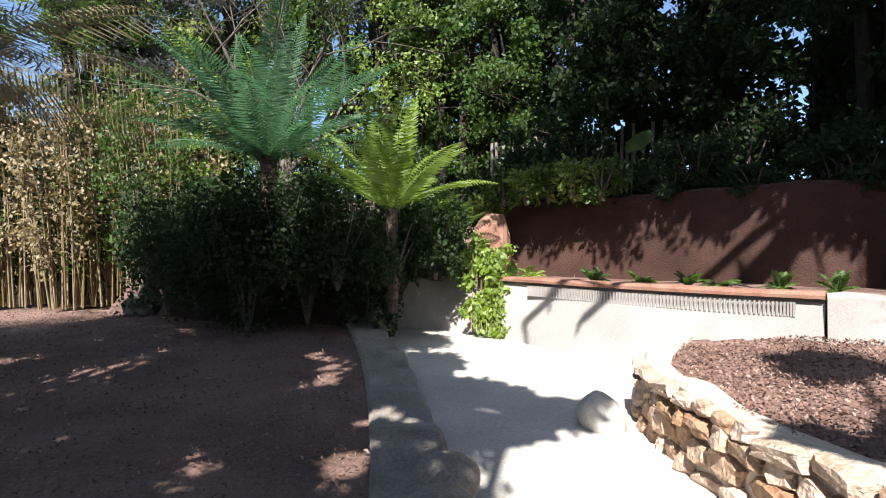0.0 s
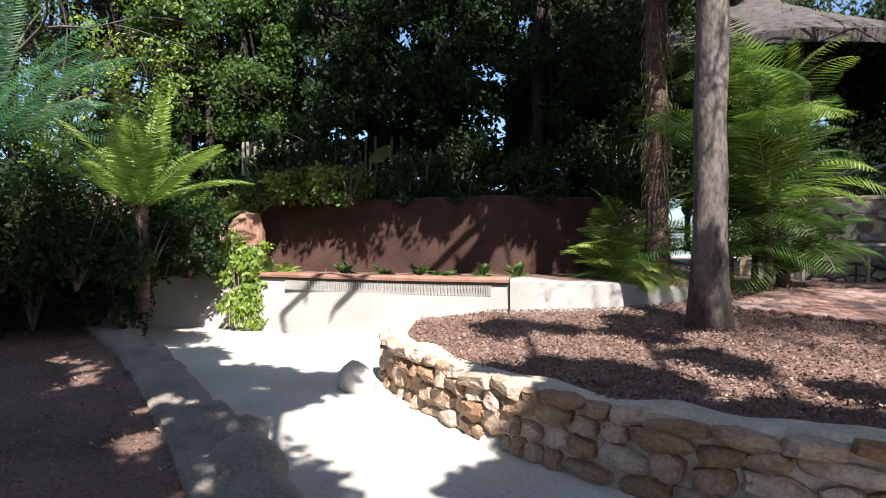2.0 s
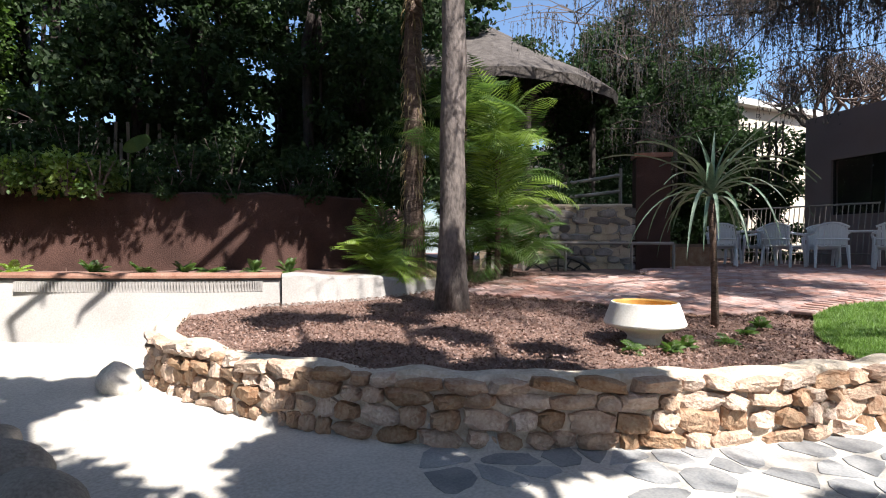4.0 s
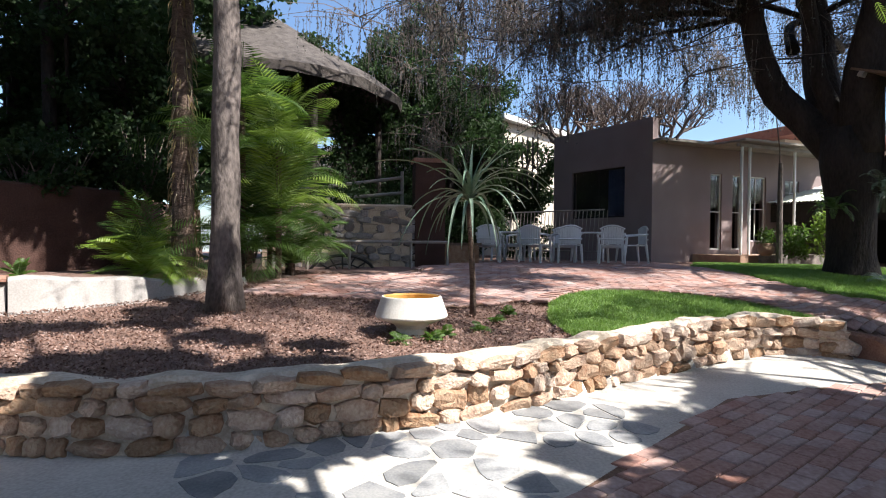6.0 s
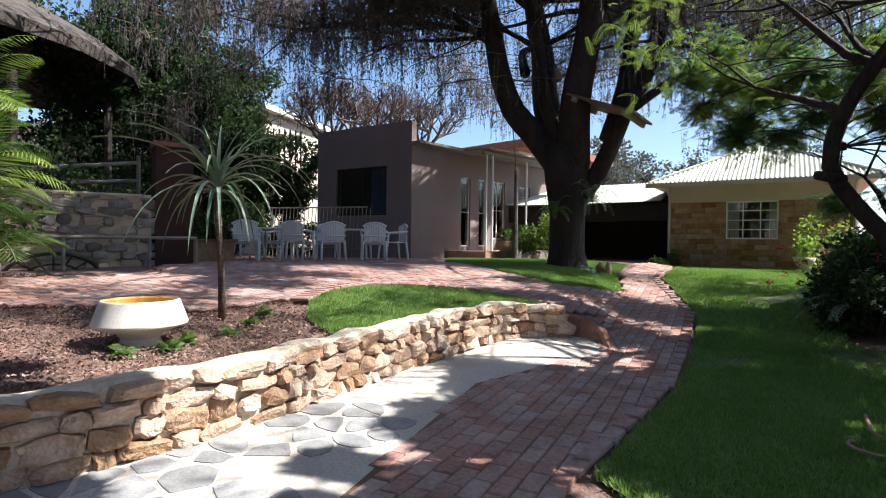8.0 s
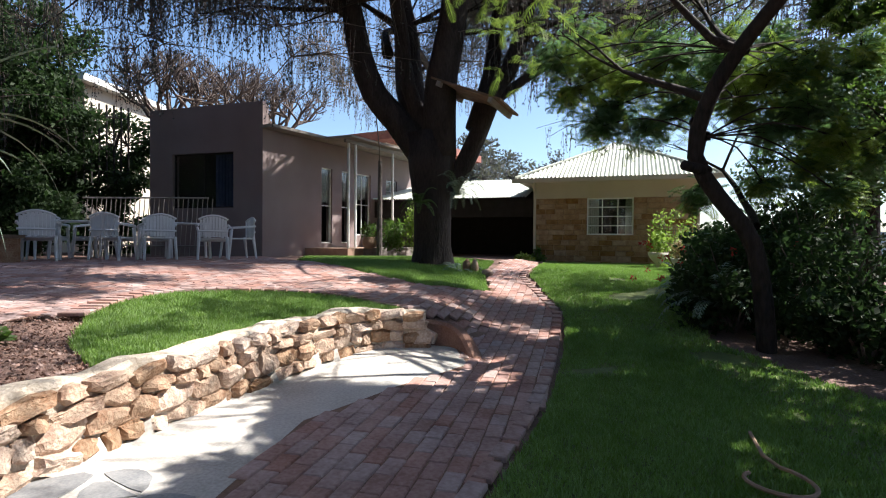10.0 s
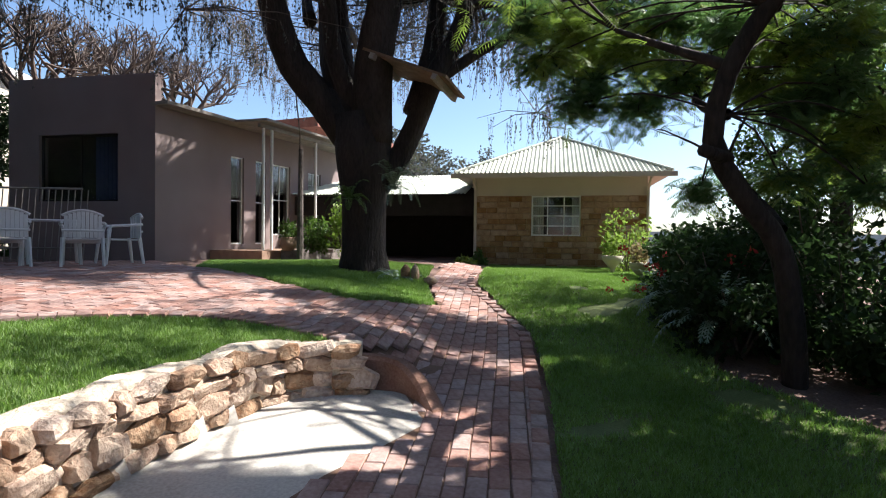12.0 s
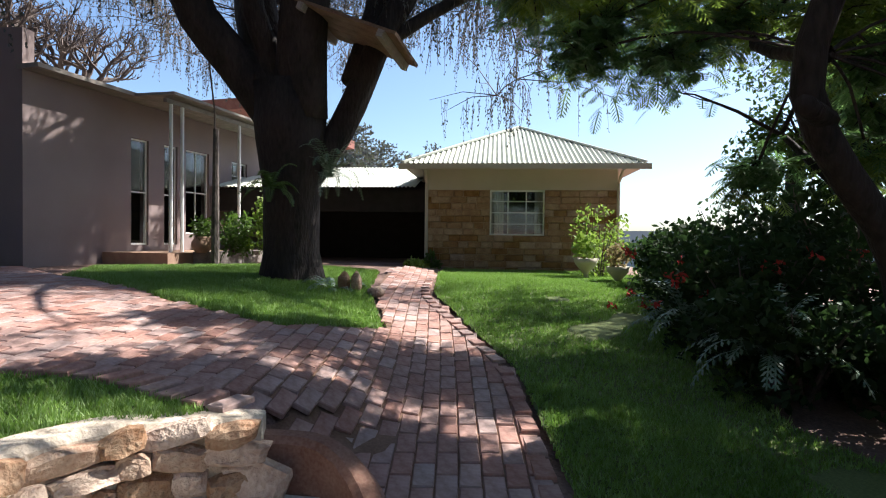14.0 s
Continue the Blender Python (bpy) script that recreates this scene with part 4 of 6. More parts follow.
for i in range(16):
    x = 9.0 + (i % 8) * 1.1
    y = 4.3 + (i // 8) * 1.6 - (i % 8) * 0.15
    shrub("patio_shrub", x, y, 0.8, 0.9, 1.5 + 1.1 * (i // 8), "dark shrub behind the patio", M_LEAFD, 160 + i, 1800, 0.1, "patio shrubs")
for i, (x, y, h0) in enumerate(((16.0, 2.9, 2.0), (17.6, 1.5, 0.4), (17.2, 3.4, 2.6), (15.2, 3.4, 1.6), (17.6, 5.4, 4.0), (14.3, 5.2, 3.0), (16.5, 3.6, 3.0), (15.6, 4.6, 4.4), (12.6, 5.4, 2.0))):
    b = [(x + rnd.uniform(-0.9, 0.9), y + rnd.uniform(-0.6, 0.6), h0 + 0.85 * k, 1.2) for k in range(5)]
    canopy_tree("patio_tree", x, y, 3.0, b, "dark evergreen tree behind the patio", M_LEAFD, 190 + i, 2600, 0.13, 0.8, "patio trees", 0.14)
# dark growth to the right of the lawn
for i, (x, y, r_, h_) in enumerate(((5.2, -7.2, 0.7, 0.9), (5.9, -7.9, 0.8, 1.2), (6.6, -8.7, 0.8, 1.2), (4.6, -7.9, 0.8, 1.4), (5.4, -8.8, 1.0, 1.9), (7.3, -9.4, 0.8, 1.1), (6.3, -9.8, 1.1, 2.0), (3.9, -7.4, 0.6, 0.8), (8.2, -10.2, 0.7, 0.9), (7.6, -10.9, 1.0, 1.7), (3.2, -8.2, 0.9, 1.5))):
    shrub("lawn_shrub", x, y, height(x, y) - 0.03, r_, h_ * 0.75, "dark shady shrub beside the lawn", M_LEAFD, 210 + i, 2600, 0.09, "lawn shrubs")

# rock face of the raised fern bed
FB = [(-4.3, 8.9), (-3.4, 8.45), (-2.3, 8.1), (-1.3, 8.05), (-0.5, 8.35), (0.35, 8.5)]
rf_ = tagged(ribbon("rock_face", FB, lambda p: 0.0, lambda p: 1.45 + 0.25 * noise.noise(Vector((p.x * 1.7, 2, 0))), 0.5, M_REDWALL, 0.12, 0.15, 0.3), "dark red brown rock face of the raised fern bed", "wall", kind="structure")

# tree ferns
frond_plant("tree_fern", -2.35, 7.3, 2.45, "large blue green tree fern with upright feathery fronds", "fern", 34, 2.25, M_FERN, 21, (0.3, 1.45), 0.34, 0.8, 50, 0.014, (1.9, 0.1))
frond_plant("fern", -0.65, 6.9, 1.75, "bright yellow green fern with toothed fronds", "fern", 17, 1.5, M_LEAFY, 22, (0.5, 1.45), 0.27, 0.8, 34, 0.02, (1.3, 0.07))
frond_plant("fern", -0.1, 7.9, 1.3, "bright green fern at the back of the bed", "fern", 20, 0.9, M_LEAFM, 23, (0.3, 1.4), 0.2, 0.7, 24, 0.017, (0.5, 0.08))
frond_plant("fern", -1.5, 7.9, 1.3, "dark green fern at the back of the bed", "fern", 20, 1.0, M_LEAFD, 24, (0.2, 1.2), 0.25, 0.9, 24, 0.017, (0.5, 0.08))

# ---- buildings ----
def wall_obj(name, length, z0, z1, thick, holes, material, m, label=""):
    """A wall along local x, with rectangular holes (x0, x1, z0, z1)."""
    cuts = sorted({0.0, length, *[h[0] for h in holes], *[h[1] for h in holes]})
    zc = sorted({z0, z1, *[h[2] for h in holes], *[h[3] for h in holes]})
    bm = bmesh.new()
    for a, b in zip(cuts, cuts[1:]):
        for c, d in zip(zc, zc[1:]):
            if not any(h[0] <= a + 1e-6 and b <= h[1] + 1e-6 and h[2] <= c + 1e-6 and d <= h[3] + 1e-6 for h in holes):
                box(bm, a, b, 0, thick, c, d)
    bmesh.ops.remove_doubles(bm, verts=bm.verts, dist=1e-4)
    ob = part(name, bm, material)
    ob.matrix_basis = m
    return tagged(ob, label, kind="structure")


def window(name, w, h, m, cols, rows_, label, mat_=M_WHITE, t=0.035):
    e = new(name)
    e.matrix_basis = m
    tagged(e, label, "window", kind="structure")
    bm = bmesh.new()
    for a in (0, w - t):
        box(bm, a, a + t, 0, 0.05, 0, h)
    for a in (0, h - t):
        box(bm, t, w - t, 0, 0.05, a, a + t)
    part("window_frame", bm, mat_, e)
    bm = bmesh.new()
    for i in range(1, cols):
        box(bm, w * i / cols - 0.012, w * i / cols + 0.012, 0.01, 0.04, t, h - t)
    for i in range(1, rows_):
        box(bm, t, w - t, 0.012, 0.038, h * i / rows_ - 0.012, h * i / rows_ + 0.012)
    if cols > 1 or rows_ > 1:
        part("glazing_bar", bm, mat_, e)
    bm = bmesh.new()
    box(bm, t, w - t, 0.022, 0.027, t, h - t)
    g = part("pane", bm, M_GLASS, e)
    g.visible_shadow = False
    return e


# long plastered building
C0 = Vector((14.1, -2.26))
U = Vector((0.645, -0.764))
END = Vector((0.63, 0.777))
ang_u = math.degrees(math.atan2(U.y, U.x))
ang_e = math.degrees(math.atan2(END.y, END.x))
mu = pose(C0.x, C0.y, 0, 0, 0, ang_u)
BZ = 0.75
wall_obj("wall_facade", 7.0, 0.4, 3.85, 0.22, [(2.02, 2.44, 1.12, 3.17), (2.84, 3.2, 1.12, 3.17), (3.44, 4.16, 1.35, 3.17), (4.95, 5.55, 1.75, 3.12)], M_WALLP, mu)
me_ = pose(C0.x, C0.y, 0, 0, 0, ang_e)
wall_obj("wall_end", 3.5, 0.4, 4.5, -0.22, [(0.85, 2.75, 1.98, 3.34)], M_WALLP, me_ @ pose(0, 0, 0))
window("window_end", 1.9, 1.36, me_ @ pose(0.85, -0.12, 1.98), 2, 1, "dark window in the end wall of the plastered building", M_DARK)
window("glass_door", 0.42, 2.05, mu @ pose(2.02, 0.05, 1.12), 1, 2, "narrow white framed glass door")
window("glass_door", 0.36, 2.05, mu @ pose(2.84, 0.05, 1.12), 1, 2, "narrow white framed glass door")
window("window_porch", 0.72, 1.82, mu @ pose(3.44, 0.05, 1.35), 2, 2, "wide white framed window under the porch")
window("window_side", 0.6, 1.37, mu @ pose(4.95, 0.05, 1.75), 2, 4, "white window with small panes")
# floor block whose dark colour stands for the shade of the room
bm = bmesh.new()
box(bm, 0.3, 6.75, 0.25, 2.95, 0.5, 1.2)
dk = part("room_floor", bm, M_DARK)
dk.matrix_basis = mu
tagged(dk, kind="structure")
bm = bmesh.new()
box(bm, -0.02, 7.2, -0.35, 3.2, 3.86, 3.93)
rf = part("roof_flat", bm, M_GREYWOOD)
rf.matrix_basis = mu
tagged(rf, kind="structure")
bm = bmesh.new()
box(bm, 0.25, 7.0, 3.0, 3.2, 0.4, 3.85)
box(bm, 6.8, 7.0, 0.23, 2.99, 0.4, 3.85)
rb = part("wall_rear", bm, M_WALLP)
rb.matrix_basis = mu
tagged(rb, kind="structure")
# added dark partitions in place of the unlit room behind the glass
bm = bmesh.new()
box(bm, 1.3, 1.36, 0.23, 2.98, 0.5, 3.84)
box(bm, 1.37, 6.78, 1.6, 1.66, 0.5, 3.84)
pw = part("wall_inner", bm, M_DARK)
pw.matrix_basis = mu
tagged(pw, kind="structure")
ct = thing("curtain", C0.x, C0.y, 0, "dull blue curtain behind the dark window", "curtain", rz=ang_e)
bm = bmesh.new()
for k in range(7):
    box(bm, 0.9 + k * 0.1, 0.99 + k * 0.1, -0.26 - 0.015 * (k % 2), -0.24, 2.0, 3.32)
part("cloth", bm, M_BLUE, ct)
# added dark panel behind the curtain, standing for shade indoors
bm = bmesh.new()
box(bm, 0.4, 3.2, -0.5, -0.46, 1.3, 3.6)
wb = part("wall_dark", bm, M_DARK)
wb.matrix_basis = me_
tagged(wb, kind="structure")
# porch roof with posts
pr = thing("porch", C0.x, C0.y, 0, "lean-to porch roof on thin pale posts", "porch", rz=ang_u)
bm = bmesh.new()
vs = [(1.75, -0.36, 3.86), (6.6, -0.36, 3.86), (6.6, -1.25, 3.84), (1.75, -1.25, 3.84)]
a = [bm.verts.new(p) for p in vs] + [bm.verts.new((p[0], p[1], p[2] + 0.05)) for p in vs]
for fc in ((0, 1, 2, 3), (7, 6, 5, 4), (0, 4, 5, 1), (1, 5, 6, 2), (2, 6, 7, 3), (3, 7, 4, 0)):
    bm.faces.new([a[i] for i in fc])
part("roof", bm, M_GREYWOOD, pr)
for x in (1.94, 2.22, 3.9, 5.6):
    bm = bmesh.new()
    tube(bm, [(x, -1.0, 0.9), (x, -1.0, 3.72)], 0.035, 8)
    part("post", bm, M_WHITE, pr)
bm = bmesh.new()
box(bm, 1.8, 6.6, -1.04, -0.96, 3.72, 3.8)
part("beam", bm, M_GREYWOOD, pr)

# house with a hipped iron roof
HL, HR = Vector((13.4, -9.2)), Vector((10.88, -12.3))
ud = (HR - HL).normalized()
ang_h = math.degrees(math.atan2(ud.y, ud.x))
HW = (HR - HL).length
mh = pose(HL.x, HL.y, 0, 0, 0, ang_h)
wx0, wx1, wz0, wz1 = 1.35, 2.5, 1.4, 2.36
wall_obj("wall_house", HW, 0.2, 2.3 + 0.06, 0.25, [(wx0, wx1, wz0, 2.36)], M_HSTONE, mh)
wall_obj("wall_house_top", HW, 2.36, 2.82, 0.25, [], M_CREAM, mh @ pose(0, -0.004, 0))
window("window_house", wx1 - wx0, wz1 - wz0, mh @ pose(wx0, 0.03, wz0), 3, 4, "white steel framed window with small panes")
bm = bmesh.new()
box(bm, 0, 0.25, 0.255, 5.2, 0.2, 2.8)
box(bm, HW - 0.25, HW, 0.255, 5.2, 0.2, 2.8)
box(bm, 0.26, HW - 0.26, 4.95, 5.2, 0.2, 2.8)
hb = part("wall_house_side", bm, M_HSTONE)
hb.matrix_basis = mh
tagged(hb, kind="structure")
# floor and an added panel behind the window, both dark for indoor shade
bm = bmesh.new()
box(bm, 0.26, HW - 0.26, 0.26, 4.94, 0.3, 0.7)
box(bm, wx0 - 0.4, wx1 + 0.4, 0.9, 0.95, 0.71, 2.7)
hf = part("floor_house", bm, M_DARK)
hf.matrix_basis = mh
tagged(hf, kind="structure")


def corrugated(name, quad, pitch, material, parent=None, amp=0.02):
    """A corrugated sheet between an eave edge a-b and a top edge d-c."""
    a, b, c, d = [Vector(q) for q in quad]
    n = max(2, int((b - a).length / pitch)) * 4
    nrm = (b - a).cross(d - a).normalized()
    v, f = [], []
    for i in range(n + 1):
        t = i / n
        o = nrm * amp * math.sin(i * math.pi / 2)
        v += [a.lerp(b, t) + o, d.lerp(c, t) + o * (0.2 if (d - c).length < 0.01 else 1)]
        if i:
            k = i * 2
            f.append((k - 2, k, k + 1, k - 1))
    return pymesh(name, v, f, material, parent)


hr = thing("house_roof", HL.x, HL.y, 0, "hipped roof of pale green corrugated iron with white gutters", "roof", rz=ang_h)
o, ez = 0.45, 2.86
E0, E1, E2, E3 = (-o, -o, ez), (HW + o, -o, ez), (HW + o, 5.2 + o, ez), (-o, 5.2 + o, ez)
ap = (2.05, 2.9, 4.25)


def hip_sheet(a, b, top, pitch, amp, parent):
    """A triangular corrugated roof face whose ribs run straight up from the eave."""
    a, b, top = Vector(a), Vector(b), Vector(top)
    u = (b - a).normalized()
    L, s0 = (b - a).length, (top - a).dot(u)
    up = top - (a + u * s0)
    nrm = u.cross(up).normalized()
    v, f = [], []
    n = int(L / pitch) * 4
    for i in range(n + 1):
        x = L * i / n
        h = min(x / s0, (L - x) / (L - s0))
        o = nrm * amp * math.sin(i * math.pi / 2)
        v += [a + u * x + o, a + u * x + up * h + o]
        if i:
            k = i * 2
            f.append((k - 2, k, k + 1, k - 1))
    pymesh("roof_sheet", v, f, M_METALROOF, parent)


for a, b in ((E0, E1), (E1, E2), (E2, E3), (E3, E0)):
    hip_sheet(a, b, ap, 0.1, 0.022, hr)
for a in (E0, E1, E2, E3):
    bm = bmesh.new()
    tube(bm, [Vector(a) + Vector((0, 0, 0.03)), Vector(ap) + Vector((0, 0, 0.03))], 0.035, 6)
    part("ridge_cap", bm, M_METALROOF, hr)
bm = bmesh.new()
box(bm, -o - 0.08, HW + o + 0.08, -o - 0.09, -o - 0.01, ez - 0.12, ez - 0.01)
part("gutter", bm, M_CREAM, hr)
bm = bmesh.new()
box(bm, -o, HW + o, -o, 5.2 + o, ez - 0.06, ez - 0.03)
part("soffit", bm, M_CREAM, hr)
for x in (0.0, HW):
    bm = bmesh.new()
    tube(bm, [(x, -o - 0.05, ez - 0.12), (x, -0.06, ez - 0.35), (x, -0.06, 0.5)], 0.035, 8)
    part("downpipe", bm, M_CREAM, hr)
for a, b in ((wx0 + 0.03, wx0 + 0.3), (wx1 - 0.2, wx1 - 0.03)):
    ct = thing("curtain", HL.x, HL.y, 0, "cream curtain behind the house window", "curtain", "house curtains", rz=ang_h)
    bm = bmesh.new()
    n_ = 5
    for k in range(n_):
        box(bm, a + (b - a) * k / n_, a + (b - a) * (k + 0.9) / n_, 0.14 + 0.015 * (k % 2), 0.16 + 0.015 * (k % 2), wz0 + 0.02, wz1 - 0.02)
    part("cloth", bm, M_CURTAIN, ct)
# wing with a lean-to roof; the deep porch's shade is put into its dark walls
wl = thing("house_wing", HL.x, HL.y, 0, "low wing with a pale iron roof over a porch coloured as deep shade", "building", rz=ang_h)
corrugated("roof_sheet", ((-5.5, 0.3, 2.45), (-0.3, 0.3, 2.45), (-0.3, 3.6, 3.3), (-5.5, 3.6, 3.3)), 0.09, M_METALROOF, wl)
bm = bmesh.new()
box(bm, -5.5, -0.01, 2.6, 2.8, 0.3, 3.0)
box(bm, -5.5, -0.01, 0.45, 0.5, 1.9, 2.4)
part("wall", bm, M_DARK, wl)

# thatched hut
ht = thing("thatched_hut", 12.1, 8.0, 2.6, "open hut under a weathered grey thatched roof on dark poles", "hut")
bm = bmesh.new()
n = 40
prof = [(0.05, 5.0), (0.8, 4.55), (1.8, 3.9), (2.8, 3.25), (3.6, 2.75), (3.9, 2.5), (3.85, 2.3), (3.5, 2.45), (0.1, 4.5)]
lathe(bm, prof, n)
for vv in bm.verts:
    vv.co.z += noise.noise(vv.co * 2.5) * 0.09
part("roof", bm, M_THATCH, ht)
for i in range(8):
    bm = bmesh.new()
    a = i * math.pi / 4 + 0.2
    tube(bm, [(3.3 * math.cos(a), 3.3 * math.sin(a), -1.5), (3.3 * math.cos(a), 3.3 * math.sin(a), 2.8)], 0.09, 8)
    part("post", bm, M_BARK, ht)

# stone wall with a railing by the ramp
GW = [(8.0, 4.95), (8.7, 3.75), (9.4, 2.5)]
tagged(ribbon("gate_wall", GW, lambda p: 0.5, lambda p: 2.0, 0.3, M_MORTAR, 0.3, 0, 0.02), "wall of rough grey stones beside the patio", "wall", kind="structure")
pier = thing("pier", 9.6, 2.15, 0.6, "dark red brown plastered gate pier", "pier", rz=-60)
bm = bmesh.new()
box(bm, -0.35, 0.25, -0.2, 0.2, 0, 2.24)
part("body", bm, M_REDWALL, pier)
bm = bmesh.new()
box(bm, -0.38, 0.28, -0.23, 0.23, 2.244, 2.32)
part("cap", bm, M_CAPRED, pier)
rl = thing("railing", 0, 0, 0, "grey painted tube railing at the patio edge", "railing")
A, B = Vector((7.6, 3.75, 0.65)), Vector((9.3, 1.7, 0.65))
bm = bmesh.new()
tube(bm, [A + Vector((0, 0, 0.62)), B + Vector((0, 0, 0.62))], 0.028, 8)
part("handrail", bm, M_GREYWOOD, rl)
for t in (0, 0.28, 0.72, 1):
    bm = bmesh.new()
    p = A.lerp(B, t)
    tube(bm, [p - Vector((0, 0, 0.1)), p + Vector((0, 0, 0.6))], 0.026, 8)
    part("post", bm, M_GREYWOOD, rl)
# half a wagon wheel against the wall
wh = thing("wheel", 8.15, 3.35, 0.62, "half of a dark iron wagon wheel standing in the ground", "wheel", rz=-52)
bm = bmesh.new()
tube(bm, [(0.62 * math.cos(a), 0, 0.4 * math.sin(a)) for a in [math.pi * k / 16 for k in range(17)]], 0.03, 6)
tube(bm, [(0.4 * math.cos(a), 0, 0.24 * math.sin(a)) for a in [math.pi * k / 16 for k in range(17)]], 0.016, 6)
part("rim", bm, M_BLACK, wh)
for k in range(1, 8):
    a = math.pi * k / 8
    bm = bmesh.new()
    tube(bm, [(0, 0, 0.0), (0.6 * math.cos(a), 0, 0.38 * math.sin(a))], 0.014, 5)
    part("spoke", bm, M_BLACK, wh)
fr = thing("ramp_rail", 0, 0, 0, "grey wooden pole rails of the ramp behind the wall", "railing")
for a, b in (((8.3, 5.6, 2.15), (9.9, 2.9, 2.62)), ((8.3, 5.6, 1.95), (9.9, 2.9, 2.3)), ((9.9, 2.9, 1.2), (9.9, 2.9, 2.75))):
    bm = bmesh.new()
    tube(bm, [a, b], 0.035, 7)
    part("pole", bm, M_GREYWOOD, fr)


# patio chairs and tables
def chair(m, label):
    e = new("chair")
    e.matrix_basis = m
    tagged(e, label, "chair", "white plastic chairs")
    bm = bmesh.new()
    box(bm, -0.24, 0.24, -0.22, 0.24, 0.41, 0.44)
    box(bm, -0.24, 0.24, -0.24, -0.2, 0.36, 0.409)
    bmesh.ops.bevel(bm, geom=bm.edges[:], offset=0.008, segments=1, affect="EDGES")
    part("seat", bm, M_PLASTIC, e)
    bm = bmesh.new()
    for i in range(9):
        a, b = -0.24 + i * 0.48 / 9, -0.24 + (i + 0.9) * 0.48 / 9
        o = 0.05 * math.cos((i - 4) / 4 * 1.3)
        top = 0.84 - 0.06 * ((i - 4) / 4) ** 2
        sb = bmesh.new()
        box(sb, a, b, 0.22 + o, 0.24 + o, 0.45, top)
        part("slat", sb, M_PLASTIC, e)
    pts = [(-0.26 + 0.52 * k / 8, 0.24 + 0.05 * math.cos((k - 4) / 4 * 1.3), 0.86 - 0.08 * ((k - 4) / 4) ** 2) for k in range(9)]
    tube(bm, pts, 0.022, 6)
    tube(bm, [(p[0], p[1], 0.56) for p in pts], 0.02, 6)
    part("backrest", bm, M_PLASTIC, e)
    for sx in (-1, 1):
        bm = bmesh.new()
        tube(bm, [(sx * 0.26, 0.26, 0.68), (sx * 0.29, 0.05, 0.66), (sx * 0.28, -0.2, 0.64), (sx * 0.26, -0.25, 0.56)], [0.022, 0.026, 0.026, 0.02], 6)
        part("armrest", bm, M_PLASTIC, e)
        for sy in (-1, 1):
            bm = bmesh.new()
            tube(bm, [(sx * 0.25, sy * 0.22, 0.6 if sy < 0 else 0.45), (sx * 0.27, sy * 0.28, 0)], [0.032, 0.022], 6)
            part("leg", bm, M_PLASTIC, e)
    return e


def table(x, y, rz):
    e = thing("table", x, y, height(x, y), "white plastic table on the patio", "table", "white plastic tables", rz)
    bm = bmesh.new()
    box(bm, -0.42, 0.42, -0.42, 0.42, 0.7, 0.73)
    bmesh.ops.bevel(bm, geom=bm.edges[:], offset=0.01, segments=1, affect="EDGES")
    part("tabletop", bm, M_PLASTIC, e)
    for sx in (-1, 1):
        for sy in (-1, 1):
            bm = bmesh.new()
            tube(bm, [(sx * 0.34, sy * 0.34, 0.7), (sx * 0.38, sy * 0.38, 0)], [0.035, 0.025], 6)
            part("leg", bm, M_PLASTIC, e)


ch = chair(pose(11.9, -1.3, height(11.9, -1.3), 0, 0, 95), "white plastic armchair with its back to the lawn")
for x, y, rz in ((12.45, -1.75, 200), (11.8, -0.35, 110), (11.7, 0.35, 70), (12.7, -0.2, -80), (11.3, 1.35, 100), (12.6, 1.6, -60), (12.9, 0.9, -110)):
    copy_thing(ch, pose(x, y, height(x, y), 0, 0, rz))
table(12.5, -0.8, 10)
table(12.1, 1.0, 25)
lf = thing("low_fence", 0, 0, 0, "low pale slatted metal fence behind the chairs", "fence")
A, B = Vector((13.75, -1.1, 0.8)), Vector((14.9, 1.6, 0.8))
for z in (0.25, 1.33):
    bm = bmesh.new()
    tube(bm, [A + Vector((0, 0, z)), B + Vector((0, 0, z))], 0.022, 6)
    part("rail", bm, M_GREYWOOD, lf)
for k in range(27):
    p = A.lerp(B, k / 26)
    bm = bmesh.new()
    tube(bm, [p, p + Vector((0.0, -0.09, 1.31))], 0.011, 5)
    part("slat", bm, M_GREYWOOD, lf)
bs = thing("stone_bench", 10.5, 2.3, height(10.5, 2.3), "low stone bench with a wooden top at the patio edge", "bench", rz=-50)
bm = bmesh.new()
box(bm, -0.9, 0.9, -0.2, 0.2, 0, 0.4)
part("base", bm, M_STONE, bs)
bm = bmesh.new()
box(bm, -0.95, 0.95, -0.24, 0.24, 0.402, 0.46)
part("seat", bm, M_WOOD, bs)
# tall palisade and the wall behind
pl = thing("palisade", 0, 0, 0, "tall iron palisade fence above the bank", "fence")
A, B = Vector((16.6, 1.0, 2.6)), Vector((14.6, 6.0, 2.6))
for k in range(34):
    p = A.lerp(B, k / 33)
    bm = bmesh.new()
    tube(bm, [p, p + Vector((0, 0, 2.0))], 0.025, 5)
    part("picket", bm, M_BLACK, pl)
for z in (0.3, 1.7):
    bm = bmesh.new()
    tube(bm, [A + Vector((0, 0, z)), B + Vector((0, 0, z))], 0.02, 5)
    part("rail", bm, M_BLACK, pl)
ub = thing("neighbour_building", 21.5, 8.0, 0.5, "pale cream building behind the fence with a flat white roof edge", "building", rz=-25)
bm = bmesh.new()
box(bm, 0, 5.0, -6, 8, 0, 5.2)
part("wall", bm, M_CREAM, ub)
bm = bmesh.new()
box(bm, -0.4, 5.2, -6.3, 8.3, 5.21, 5.4)
part("roof", bm, M_WHITE, ub)
